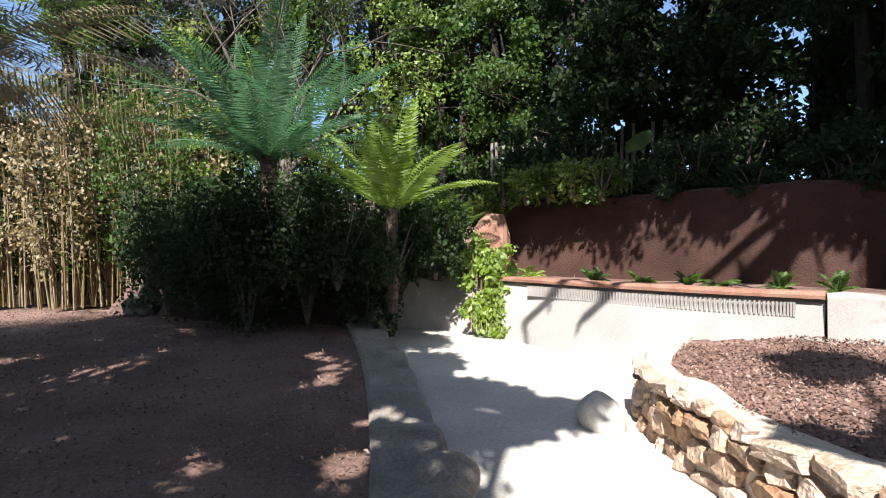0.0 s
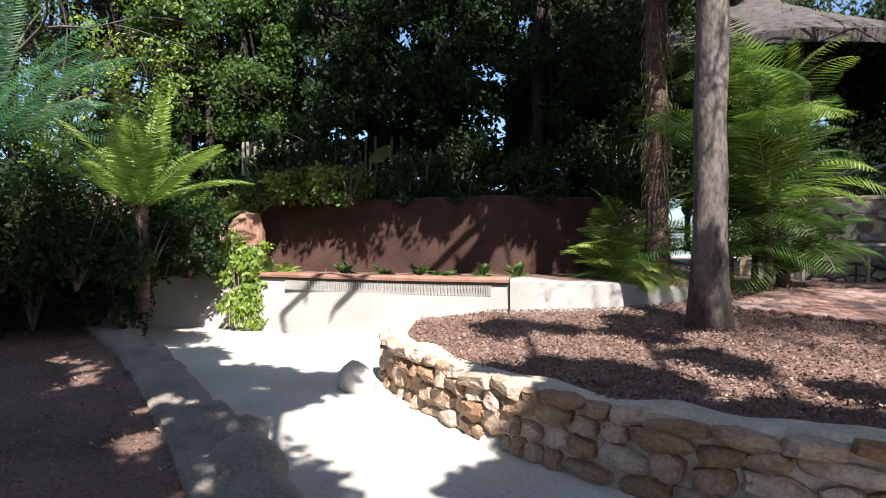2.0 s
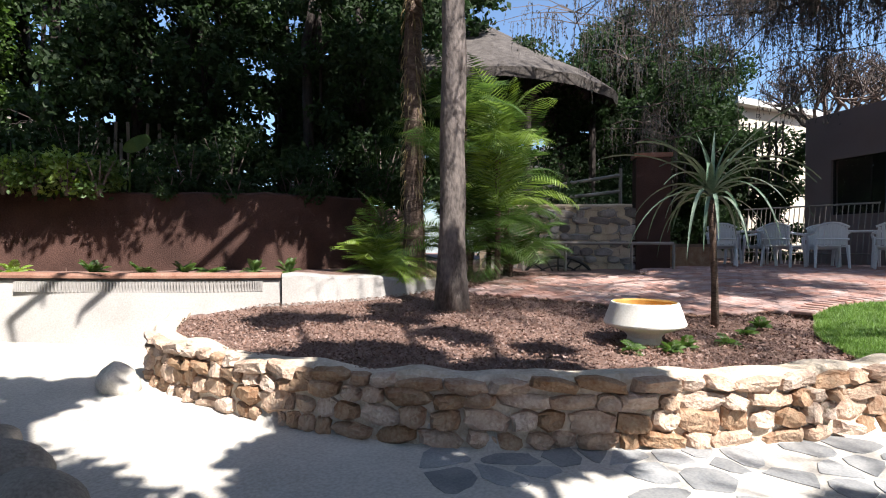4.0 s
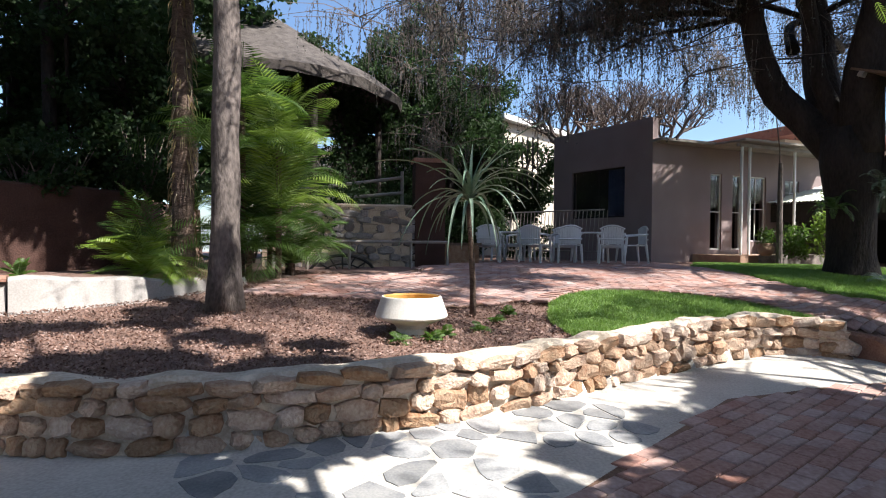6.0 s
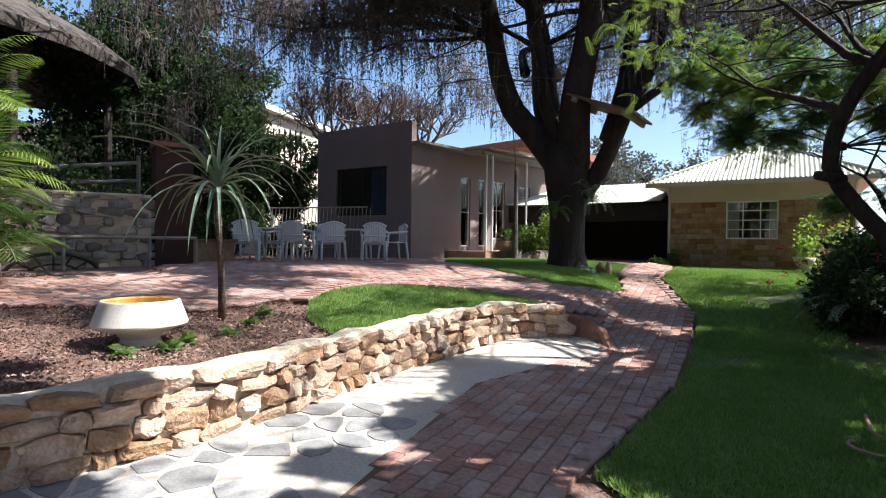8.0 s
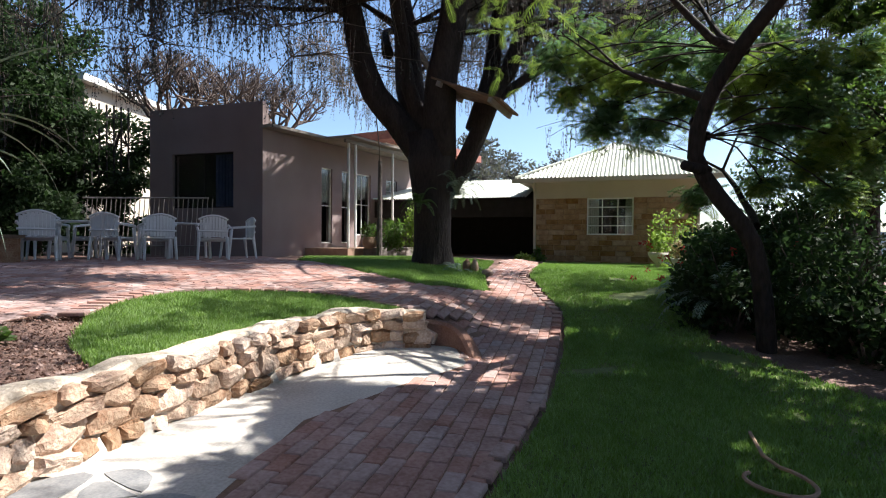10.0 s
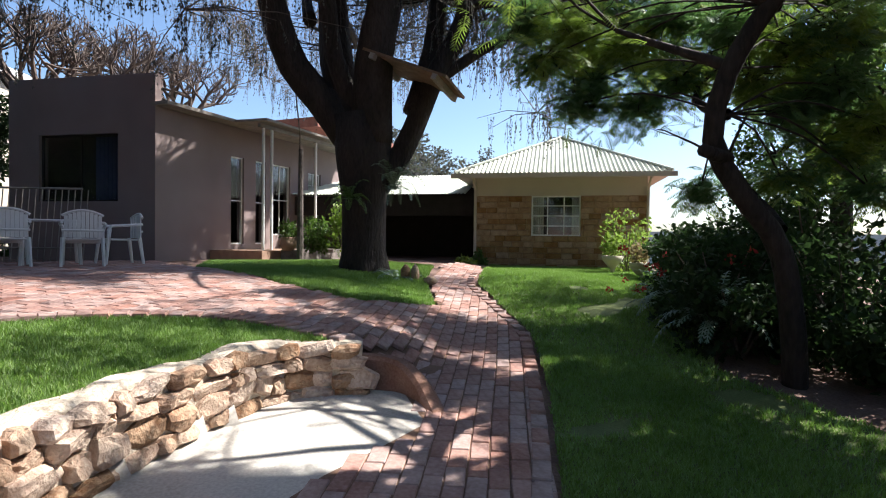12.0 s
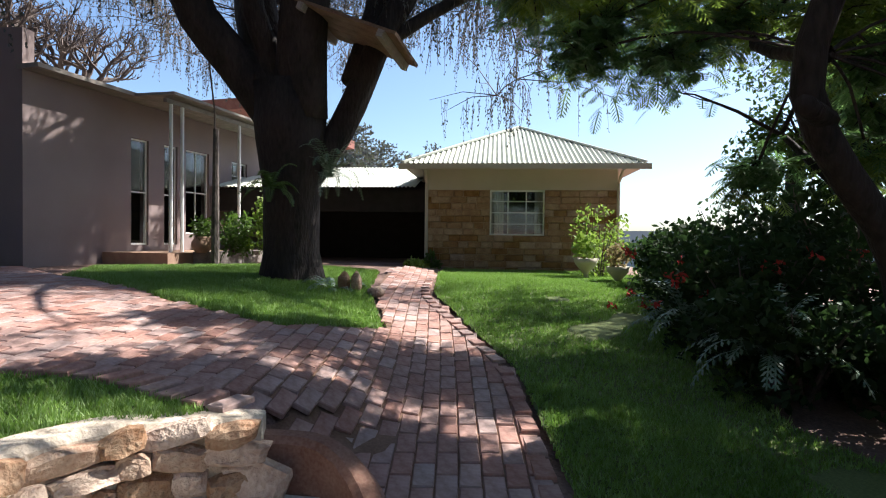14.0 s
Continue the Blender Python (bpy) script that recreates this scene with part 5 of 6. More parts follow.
rr_ = thing("red_roofed_building", 21.5, -9.5, 0.5, "white building with a low red roof behind the porch", "building", rz=-50)
bm = bmesh.new()
box(bm, -4, 1.6, 0, 5, 0, 4.1)
part("wall", bm, M_CREAM, rr_)
bm = bmesh.new()
box(bm, -4.5, 2.0, -0.7, 5.5, 4.11, 4.4)
part("roof", bm, M_REDROOF, rr_)

# bare frangipani behind the plastered building
for i, (x, y, z) in enumerate(((16.9, 0.1, 3.7), (17.6, -1.4, 3.8), (18.6, -2.9, 3.9))):
    e = thing("frangipani_tree", x, y, 0.6, "bare frangipani with stubby forking grey branches", "tree", "frangipani trees")
    rng = random.Random(300 + i)
    bm = bmesh.new()
    tube(bm, [(0, 0, -0.1), (0, 0, z)], [0.16, 0.12], 8)
    part("trunk", bm, M_TWIG, e, smooth=True)
    for k in range(9):
        a = k * 0.7
        bm = bmesh.new()
        limb(bm, (0, 0, z - 0.1), (math.cos(a), math.sin(a), 0.55 + 0.5 * (k % 2)), 0.8, 0.06, 5, rng, [], 0.35, 4, 0.75, 0.04)
        part("branch", bm, M_TWIG, e)

# porch step, planter and pots
ps = thing("planter_wall", 0, 0, 0, "low planter of pale rough stone before the porch", "planter")
bm = bmesh.new()
box(bm, 2.0, 5.6, -1.9, -1.45, 0.4, 1.02, mu)
part("wall", bm, M_GSTONE, ps)
bm = bmesh.new()
box(bm, 1.4, 5.6, -1.44, 0.0, 0.5, 1.0, mu)
st = part("porch_floor", bm, M_TERRA)
tagged(st, kind="structure")


def pot(name, x, y, z, s, label, material, leaf, seed, tall=False):
    e = thing(name, x, y, z, label, "plant pot", "pots")
    bm = bmesh.new()
    prof = [(0, 0), (0.14, 0), (0.14, 0.03), (0.04, 0.08), (0.035, 0.3), (0.05, 0.36), (0.19, 0.52), (0.22, 0.62), (0.2, 0.62), (0.05, 0.55)] if tall else [(0, 0), (0.12, 0), (0.2, 0.12), (0.2, 0.22), (0.15, 0.3), (0.17, 0.33), (0.14, 0.33), (0.1, 0.28)]
    lathe(bm, [(r * s, zz * s) for r, zz in prof], 20)
    part("body", bm, material, e, smooth=True)
    rng = random.Random(seed)
    v, f = [], []
    h0 = 0.62 * s if tall else 0.32 * s
    leaves(v, f, (0, 0, h0 + 0.2 * s), (0.22 * s, 0.22 * s, 0.25 * s), 260, 0.1 * s, rng)
    pymesh("plant", v, f, leaf, e)


pot("pedestal_urn", 9.75, -10.1, 0.42, 0.95, "pale pedestal urn with a plant at the lawn edge", M_CREAM, M_LEAFY, 1, True)
pot("pedestal_urn", 9.05, -10.05, 0.38, 0.85, "pale pedestal urn with a wilted plant", M_CREAM, M_DRY, 2, True)
pot("terracotta_pot", 14.15, -4.85, 1.0, 0.9, "round terracotta pot on the porch planter", M_TERRA, M_LEAFM, 3)
pot("stone_urn", -3.3, 8.2, 0.3, 2.7, "large dark stone urn at the end of the bed", M_ROCKD, M_LEAFD, 4)
for i, (x, y, z, r_, h_, lf_) in enumerate(((13.8, -5.3, 1.0, 0.4, 0.6, M_LEAFM), (13.5, -5.9, 1.0, 0.45, 0.9, M_LEAFY), (14.3, -6.3, 1.0, 0.5, 1.3, M_LEAFM), (9.9, -10.6, 0.4, 0.45, 1.3, M_LEAFY), (10.4, -11.2, 0.4, 0.5, 0.9, M_LEAFY), (8.8, -10.7, 0.3, 0.5, 0.9, M_LEAFM), (12.5, -8.4, 0.62, 0.2, 0.22, M_LEAFY), (12.9, -9.0, 0.66, 0.2, 0.3, M_LEAFM), (0.35, 7.6, 0.9, 0.35, 0.5, M_LEAFY), (-0.6, 8.7, 0.9, 0.7, 0.8, M_LEAFM))):
    shrub("garden_plant", x, y, z, r_, h_, "leafy green garden plant in a bed", lf_, 320 + i, 900, 0.09, "garden plants")
for i, (x, y, z, n, L) in enumerate(((9.75, -5.6, 0.6, 16, 0.6), (10.25, -5.75, 2.1, 26, 0.8), (9.5, -10.5, 0.45, 18, 0.7), (10.15, -4.95, 1.9, 14, 0.5), (14.0, -5.6, 1.1, 16, 0.9), (5.6, -7.6, 0.05, 18, 0.8))):
    frond_plant("arching_fern", x, y, z, "arching grey green fern with thin drooping fronds", "fern", n, L, M_ALOE if i < 2 else M_LEAFM, 340 + i, (0.2, 1.3), 0.06, 2.4, 18, 0.01, None, "arching ferns")
for i, (x, y, r_, hh) in enumerate(((9.7, -5.72, 0.08, 0.26), (9.6, -5.84, 0.07, 0.27), (9.35, -5.98, 0.11, 0.15))):
    e = thing("edge_stone", x, y, height(x, y) - 0.02, "upright rounded red brown stone at the path edge", "stone", "edge stones")
    bm = bmesh.new()
    bmesh.ops.create_icosphere(bm, subdivisions=2, radius=1)
    for vv in bm.verts:
        vv.co = Vector((vv.co.x * r_, vv.co.y * r_, (vv.co.z + 0.8) * hh / 1.8)) * (1 + 0.12 * noise.noise(vv.co * 1.5 + Vector((i, 0, 0))))
    part("stone", bm, M_STONE, e, smooth=True)
# a rope and a pole at the porch
rp = thing("rope", 13.2, -4.9, 0.9, "thin rope hanging from the big tree beside a bare pole", "rope")
bm = bmesh.new()
tube(bm, [(0, 0, 0), (0.01, 0.02, 2.5), (-0.4, 0.4, 5.0)], 0.014, 5)
part("cord", bm, M_TWIG, rp)
bm = bmesh.new()
tube(bm, [(0.03, 0, -0.3), (0.0, 0, 2.2)], [0.075, 0.045], 8)
part("pole", bm, M_PALEBARK, rp)

# creeper that hangs over the rendered wall, plants on its bed
cp = thing("creeper", 0.62, 7.15, 0.1, "pale green bamboo like creeper hanging over the rendered wall", "plant")
rng = random.Random(77)
v, f = [], []
for k in range(60):
    t = rng.random()
    xx = rng.gauss(0, 0.13) * (1.2 - 0.3 * t)
    leaves(v, f, (xx, 0.42 * t - 0.2 + rng.uniform(-0.05, 0.05), 0.06 + 1.1 * t), (0.12, 0.09, 0.1), 46, 0.085, rng, hang=1.6)
pymesh("foliage", v, f, M_LEAFY, cp)
bm = bmesh.new()
for k in range(9):
    x = -0.2 + k * 0.05
    tube(bm, [(x, 0.4, 1.1), (x * 1.1, 0.1, 0.8), (x * 1.3, -0.25, 0.1)], 0.006, 4)
part("stem", bm, M_DRY, cp)
for i, (x, y) in enumerate(((1.15, 7.2), (1.8, 6.5), (2.25, 6.2), (2.9, 5.7), (3.3, 5.3), (3.6, 4.95), (2.6, 5.75), (0.95, 7.5))):
    frond_plant("small_plant", x, y, 0.88, "small green plant in the bed behind the coping", "plant", 9, 0.22, M_LEAFM if i else M_LEAFY, 400 + i, (0.2, 1.3), 0.06, 1.0, 7, 0.025, None, "bed plants")
for i in range(9):
    shrub("wall_top_plant", -0.3 + i * 0.3, 8.35 - 0.06 * i * i * 0.3, 1.5 if i < 4 else 1.95, 0.35, 0.45, "sunlit yellow green plant spilling over the garden wall", M_LEAFY if i % 2 else M_LEAFM, 740 + i, 700, 0.08, "wall top plants")
rc = thing("boulder", 0.72, 7.95, 0.85, "weathered red brown boulder at the end of the garden wall", "boulder")
bm = bmesh.new()
bmesh.ops.create_icosphere(bm, subdivisions=3, radius=0.4)
for vv in bm.verts:
    vv.co = Vector((vv.co.x * 0.75, vv.co.y * 0.6, vv.co.z * 1.25 + 0.42)) * (1 + 0.14 * noise.noise(vv.co * 4) + 0.05 * noise.noise(vv.co * 14))
part("stone", bm, M_CAPRED, rc)
for i, (x, y, z, r_, h_) in enumerate(((-2.5, 6.95, 0.2, 0.7, 1.9), (-1.8, 7.2, 0.3, 0.6, 1.5), (-0.95, 7.1, 0.3, 0.5, 1.2), (-3.2, 7.7, 0.3, 0.7, 1.4), (-0.4, 7.9, 0.9, 0.5, 0.9), (-4.2, 8.3, 0.3, 0.7, 1.5), (-1.4, 7.8, 0.3, 0.6, 1.7), (1.6, 8.15, 1.9, 0.4, 0.35), (2.2, 7.7, 1.9, 0.4, 0.3), (3.0, 7.1, 1.9, 0.4, 0.35), (3.7, 6.45, 1.9, 0.4, 0.3), (4.6, 5.95, 1.9, 0.5, 0.4))):
    shrub("dark_shrub", x, y, z, r_, h_, "dark green shrub around the ferns and the wall", M_LEAFD, 760 + i, 1500, 0.08, "dark shrubs")
for i, (x, y) in enumerate(((3.75, 0.1), (3.95, 0.05), (3.6, 0.35), (4.3, -0.2), (4.75, -0.25), (5.1, -0.3))):
    frond_plant("weed", x, y, height(x, y), "small green weed on the soil", "plant", 8, 0.12, M_LEAFM, 830 + i, (0.2, 1.3), 0.05, 1.2, 6, 0.016, None, "weeds")
for i, (x, y, z, r_, h_) in enumerate(((-2.7, 6.9, 0.9, 0.8, 1.1), (-2.0, 6.8, 0.8, 0.8, 1.2), (-1.3, 6.7, 0.8, 0.7, 1.0), (-0.6, 6.75, 0.9, 0.6, 0.7), (-0.1, 7.3, 0.9, 0.5, 0.8), (-3.4, 7.4, 0.6, 0.8, 1.3))):
    shrub("fern_bed_shrub", x, y, z, r_, h_, "dense dark green leaves beneath the tree ferns", M_LEAFD, 780 + i, 2600, 0.075, "fern bed shrubs")
# elephant ear leaves
ee = thing("elephant_ear", 2.55, 7.3, 2.05, "elephant ear plant with large pale green leaves", "plant")
v, f = [], []
rng = random.Random(5)
for (x, y, z, a, s_) in ((0, 0, 0.6, 0.6, 0.3), (-0.25, 0, 0.2, 1.4, 0.16), (0.3, 0.1, 0.3, -0.6, 0.15), (0.6, 0, 0.4, 0.8, 0.14), (0.5, -0.1, 0.1, 0.2, 0.14)):
    k = len(v)
    for j in range(14):
        b = j / 14 * 2 * math.pi
        r = s_ * (1 + 0.45 * math.cos(b)) * 0.75
        px, pz = r * math.cos(b), r * 0.42 * math.sin(b)
        v.append(Vector((x + px * math.cos(a) - pz * math.sin(a), y - abs(pz) * 0.5, z + px * math.sin(a) + pz * math.cos(a))))
    f.append(tuple(range(k, k + 14)))
pymesh("leaves", v, f, M_LEAFM, ee)
bm = bmesh.new()
tube(bm, [(0, 0.05, -0.1), (0, 0.02, 0.5)], 0.012, 5)
part("stem", bm, M_LEAFM, ee)

# date palm beside the left bed
frond_plant("date_palm", -5.3, 4.4, 3.1, "palm with long spiky brown and green fronds", "palm", 24, 2.9, M_DRY, 700, (-0.1, 1.0), 0.5, 0.9, 36, 0.012, (3.0, 0.18))
fl = thing("red_flowers", 5.9, -7.7, 0.9, "small red flowers in the dark shrubs", "flower")
rng = random.Random(702)
v, f = [], []
for k in range(16):
    leaves(v, f, (rng.uniform(-0.9, 0.9), rng.uniform(-0.9, 0.9), rng.uniform(-0.2, 0.35)), (0.04, 0.04, 0.04), 10, 0.05, rng)
tagged(pymesh("petals", v, f, M_FLOWER, fl), kind="stuff")
for i, (x, y, z) in enumerate(((6.3, -7.6, 0.5), (5.3, -7.0, 0.5), (7.0, -8.4, 0.4))):
    frond_plant("strap_plant", x, y, z, "strap leaved plant in the dark border", "plant", 26, 0.7, M_ALOE, 710 + i, (0.3, 1.4), 0.05, 2.0, 14, 0.014, None, "strap plants")

hs_ = thing("garden_hose", 2.4, -4.4, height(2.4, -4.4) + 0.03, "loop of orange garden hose lying in the grass", "hose")
bm = bmesh.new()
tube(bm, [(0.17 * math.cos(a * 0.35), 0.13 * math.sin(a * 0.35), 0.01 + 0.003 * a) for a in range(16)] + [(0.3, -0.25, 0.02), (0.6, -0.5, 0.02)], 0.011, 6)
part("loop", bm, M_TERRA, hs_)

# tall olive trees with bare crooked limbs behind the ferns
for i, (x, y, zz) in enumerate(((-9.5, 11.6, 4.6), (-8.0, 12.2, 5.8), (-6.6, 11.6, 4.8), (-5.2, 12.4, 6.0), (-3.8, 12.0, 5.2), (-2.2, 12.6, 6.2), (-7.3, 10.6, 6.6), (-10.5, 9.5, 5.6), (-4.4, 11.0, 7.2), (-9.0, 8.6, 6.6))):
    b = [(x + rnd.uniform(-0.7, 0.7), y + rnd.uniform(-0.6, 0.4), zz - 1.2 + 0.7 * k, 0.9) for k in range(5)]
    canopy_tree("olive_tree", x, y, zz - 1.5, b, "olive green tree with crooked grey limbs and thin leaves", M_LEAFY if i % 3 == 1 else M_WISP if i % 3 == 2 else M_LEAFM, 900 + i, 2200, 0.085, 0.4, "olive trees", 0.13)
ob_ = thing("bare_tree", -3.0, 10.4, 1.0, "tree with long crooked bare grey limbs above the ferns", "tree")
rng = random.Random(911)
bm = bmesh.new()
tube(bm, [(0, 0, -0.3), (0.05, 0, 1.4), (-0.1, 0, 2.6)], [0.14, 0.12, 0.1], 10)
for i in range(9):
    a = i * 0.7
    limb(bm, (-0.1, 0, 1.6 + 0.12 * i), (math.cos(a), math.sin(a) * 0.5, 0.6), 1.9, 0.055, 3, rng, [], 0.1, 6, 0.7, 0.13)
part("trunk", bm, M_TWIG, ob_, smooth=True)
for i, (x, y, z, L) in enumerate(((-4.6, 4.9, 3.0, 2.2), (-4.9, 5.6, 3.3, 2.4))):
    frond_plant("palm_fronds", x, y, z, "palm with dry brown spiky fronds beside the bed", "palm", 13, L, M_DRY, 930 + i, (-0.2, 0.8), 0.5, 0.7, 34, 0.012, (z, 0.1), "dry palms")

# bamboo
for i in range(9):
    x, y = -9.0 + i * 0.6, 10.3 + (i % 3) * 0.4
    e = thing("bamboo_clump", x, y, 0.15, "tall dense clump of yellow green bamboo", "bamboo", "bamboo clumps")
    rng = random.Random(500 + i)
    bm = bmesh.new()
    v, f = [], []
    for k in range(34):
        bx, by = rng.uniform(-0.5, 0.5), rng.uniform(-0.4, 0.4)
        tx, ty, hh = bx * 1.8 + rng.gauss(0, 0.15), by * 1.8 - 0.3, rng.uniform(2.6, 4.6)
        tube(bm, [(bx, by, 0), ((bx + tx) / 2, (by + ty) / 2 + 0.05, hh * 0.6), (tx, ty, hh)], [0.018, 0.014, 0.006], 5, False)
        for m in range(7):
            t = rng.uniform(0.25, 1)
            leaves(v, f, (bx + (tx - bx) * t, by + (ty - by) * t, hh * t), (0.25, 0.25, 0.2), 20, 0.09, rng, hang=0.6)
    tagged(part("cane", bm, M_DRY, e), kind="stuff")
    pymesh("foliage", v, f, M_DRY if i % 2 else M_LEAFM, e)

for i in range(7):
    shrub("back_shrub", -10.5 + i * 1.1, 12.2, 0.15, 0.9, 1.5, "dark leafy undergrowth behind the bamboo", M_LEAFD, 800 + i, 1500, 0.11, "undergrowth")
# rocks of the raised bed at the back
rk = random.Random(8)
for i in range(26):
    t = i / 25
    x = -4.8 + t * 4.4
    y = 8.75 - 0.35 * t + rk.uniform(-0.12, 0.12)
    e = thing("rock", x, y, 0.1 + (i % 3) * 0.3, "dark weathered rock of the raised fern bed", "rock", "fern bed rocks")
    bm = bmesh.new()
    bmesh.ops.create_icosphere(bm, subdivisions=2, radius=0.28)
    for vv in bm.verts:
        vv.co = vv.co * (1 + 0.5 * noise.noise(vv.co * 4 + Vector((i * 3, 0, 0))))
        vv.co.z += 0.15
    part("stone", bm, M_ROCKD, e)
bd = thing("boulder", 1.1, 3.75, 0.0, "smooth pale rounded boulder at the foot of the stone wall", "boulder")
bm = bmesh.new()
bmesh.ops.create_icosphere(bm, subdivisions=3, radius=0.16)
for vv in bm.verts:
    vv.co = Vector((vv.co.x, vv.co.y * 1.1, vv.co.z * 1.05 + 0.1)) * (1 + 0.3 * noise.noise(vv.co * 7) + 0.05 * noise.noise(vv.co * 30))
part("stone", bm, M_PATH, bd, smooth=True)
for i, (x, y, r_) in enumerate(((0.0, 2.15, 0.2), (0.02, 2.65, 0.17), (-0.03, 1.6, 0.2))):
    e = thing("kerb_stone", x, y, 0.0, "rounded grey stone of the path kerb", "stone", "kerb stones")
    bm = bmesh.new()
    bmesh.ops.create_icosphere(bm, subdivisions=3, radius=r_)
    for vv in bm.verts:
        vv.co = Vector((vv.co.x, vv.co.y * 1.3, vv.co.z * 0.8 + 0.14)) * (1 + 0.15 * noise.noise(vv.co * 5 + Vector((i, 0, 0))))
    part("stone", bm, M_KERB, e, smooth=True)

# ribbed strip along the top of the rendered wall
for i in range(1):
    P = resample([(p[0], p[1]) for p in ((1.15, 6.82), (1.65, 6.2), (2.4, 5.35), (3.1, 4.73))], 0.035)
    bm = bmesh.new()
    for k, p in enumerate(P[:-1]):
        d = (P[k + 1] - p).normalized()
        n_ = Vector((d.y, -d.x))
        for zz in (0.0,):
            c = p + n_ * 0.105
            m = Matrix.Translation((c.x, c.y, 0)) @ Matrix.Rotation(math.atan2(d.y, d.x), 4, "Z")
            box(bm, -0.008, 0.008, -0.02, 0.02, 0.68, 0.8, m)
    tagged(part("trim", bm, M_RENDER), "ribbed cement strip under the coping", kind="structure")

# distant hills, with the haze put into their pale colour, and trees
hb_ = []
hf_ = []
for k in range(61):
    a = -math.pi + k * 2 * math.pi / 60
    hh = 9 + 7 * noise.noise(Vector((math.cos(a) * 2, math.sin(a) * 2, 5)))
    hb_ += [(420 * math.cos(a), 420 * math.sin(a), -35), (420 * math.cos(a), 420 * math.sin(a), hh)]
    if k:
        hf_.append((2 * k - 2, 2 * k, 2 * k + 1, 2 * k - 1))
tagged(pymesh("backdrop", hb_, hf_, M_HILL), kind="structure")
for i, (x, y) in enumerate(((30, -14), (33, -18), (27, -26), (34, -24))):
    b = [(x + rnd.uniform(-1.5, 1.5), y + rnd.uniform(-1.5, 1.5), 4.3 + 0.9 * k, 1.7) for k in range(3)]
    canopy_tree("far_tree", x, y, 3.5, b, "distant rounded grey green tree", M_WISP, 600 + i, 1400, 0.22, -0.5, "far trees", 0.2)


# ---- pieces: stones, flags, bricks, grass ----
def stone_mesh(rng, w, h, depth, k=10):
    """A broken stone, flat at the back, about w by h, in the xz plane, its rough face towards -y."""
    ring = []
    for i in range(k):
        a = 2 * math.pi * (i + rng.uniform(-0.25, 0.25)) / k
        c, s_ = math.cos(a), math.sin(a)
        q = (abs(c) ** 5 + abs(s_) ** 5) ** -0.2 * rng.uniform(0.8, 1.1)
        ring.append((c * q * w / 2, s_ * q * h / 2))
    v = [(x * 1.04, 0.02, z * 1.04) for x, z in ring] + [(x * 0.98, -depth * rng.uniform(0.35, 0.8), z * 0.98) for x, z in ring]
    tx, tz = rng.uniform(-0.3, 0.3), rng.uniform(-0.35, 0.35)
    v += [(x * 0.7, -depth * (rng.uniform(0.85, 1.15) + tx * x / w * 2 + tz * z / h * 2), z * 0.68) for x, z in ring]
    v.append((rng.uniform(-0.15, 0.15) * w, -depth * rng.uniform(0.9, 1.25), rng.uniform(-0.15, 0.15) * h))
    f = [(i, (i + 1) % k, k + (i + 1) % k, k + i) for i in range(k)] + [(k + i, k + (i + 1) % k, 2 * k + (i + 1) % k, 2 * k + i) for i in range(k)]
    f += [(2 * k + i, 2 * k + (i + 1) % k, 3 * k) for i in range(k)]
    return v, f


SR = random.Random(44)
stone_shapes = []
for i in range(28):
    w = SR.uniform(0.12, 0.34)
    h = SR.choice((0.1, 0.12, 0.15))
    v, f = stone_mesh(SR, w, h, SR.uniform(0.03, 0.07))
    me = bpy.data.meshes.new("stone")
    me.from_pydata(v, [], f)
    me.materials.append(M_STONE)
    stone_shapes.append((w, h, me))


def lay_stones(line, zbot, ztop, off, parent, scale=1.0, flip=1, limit=300):
    P = resample(line, 0.03)
    L = [0.0]
    for a, b in zip(P, P[1:]):
        L.append(L[-1] + (b - a).length)
    z, count = 0.0, 0
    row = 0
    while count < limit:
        rh = (0.12, 0.15, 0.11, 0.14, 0.12)[row % 5] * scale
        s_ = SR.uniform(0, 0.1)
        any_ = False
        while s_ < L[-1] - 0.03 and count < limit:
            w, h, me = SR.choice(stone_shapes)
            w *= scale
            c = s_ + w / 2
            j = min(len(P) - 2, next((i for i, q in enumerate(L) if q >= c), len(P) - 2))
            p, d = P[j], (P[j + 1] - P[max(j - 1, 0)]).normalized()
            zb, zt = zbot(p), ztop(p)
            hh = min(rh * SR.uniform(0.85, 1.2), zt - 0.035 - zb - z)
            zc = zb + z + hh / 2
            if hh > 0.05:
                n_ = Vector((d.y, -d.x)) * flip
                q = p + n_ * off
                o = new("stone", me)
                o.parent = parent
                ang = math.atan2(-n_.x, n_.y) + math.pi
                o.matrix_basis = Matrix.Translation((q.x, q.y, zc + SR.uniform(-0.012, 0.012))) @ Matrix.Rotation(ang + SR.uniform(-0.18, 0.18), 4, "Z") @ Matrix.Rotation(SR.uniform(-0.2, 0.2), 4, "Y") @ Matrix.Diagonal((scale * SR.choice((1, -1)), 1, hh / h * 1.04, 1))
                count += 1
                any_ = True
            s_ += w * 0.97
        z += rh * 0.97
        row += 1
        if not any_:
            break
    return count


swp = sw
lay_stones(STONE_WALL[1:], lambda p: h_low(p.x, p.y) * (p.x < 5.4) + 0.03 * (p.x >= 5.4), lambda p: terr_top(p) + 0.03, 0.112, swp, 0.95, 1, 300)
gwp = [o for o in scene.objects if o.name == "gate_wall"][0]
lay_stones([(8.0, 4.95), (9.4, 2.5)], lambda p: 0.6, lambda p: 1.98, 0.15, gwp, 1.15, 1, 160)
for o in gwp.children:
    o.material_slots[0].link = "OBJECT"
    o.material_slots[0].material = M_GSTONE
    o.scale.y = 0.4

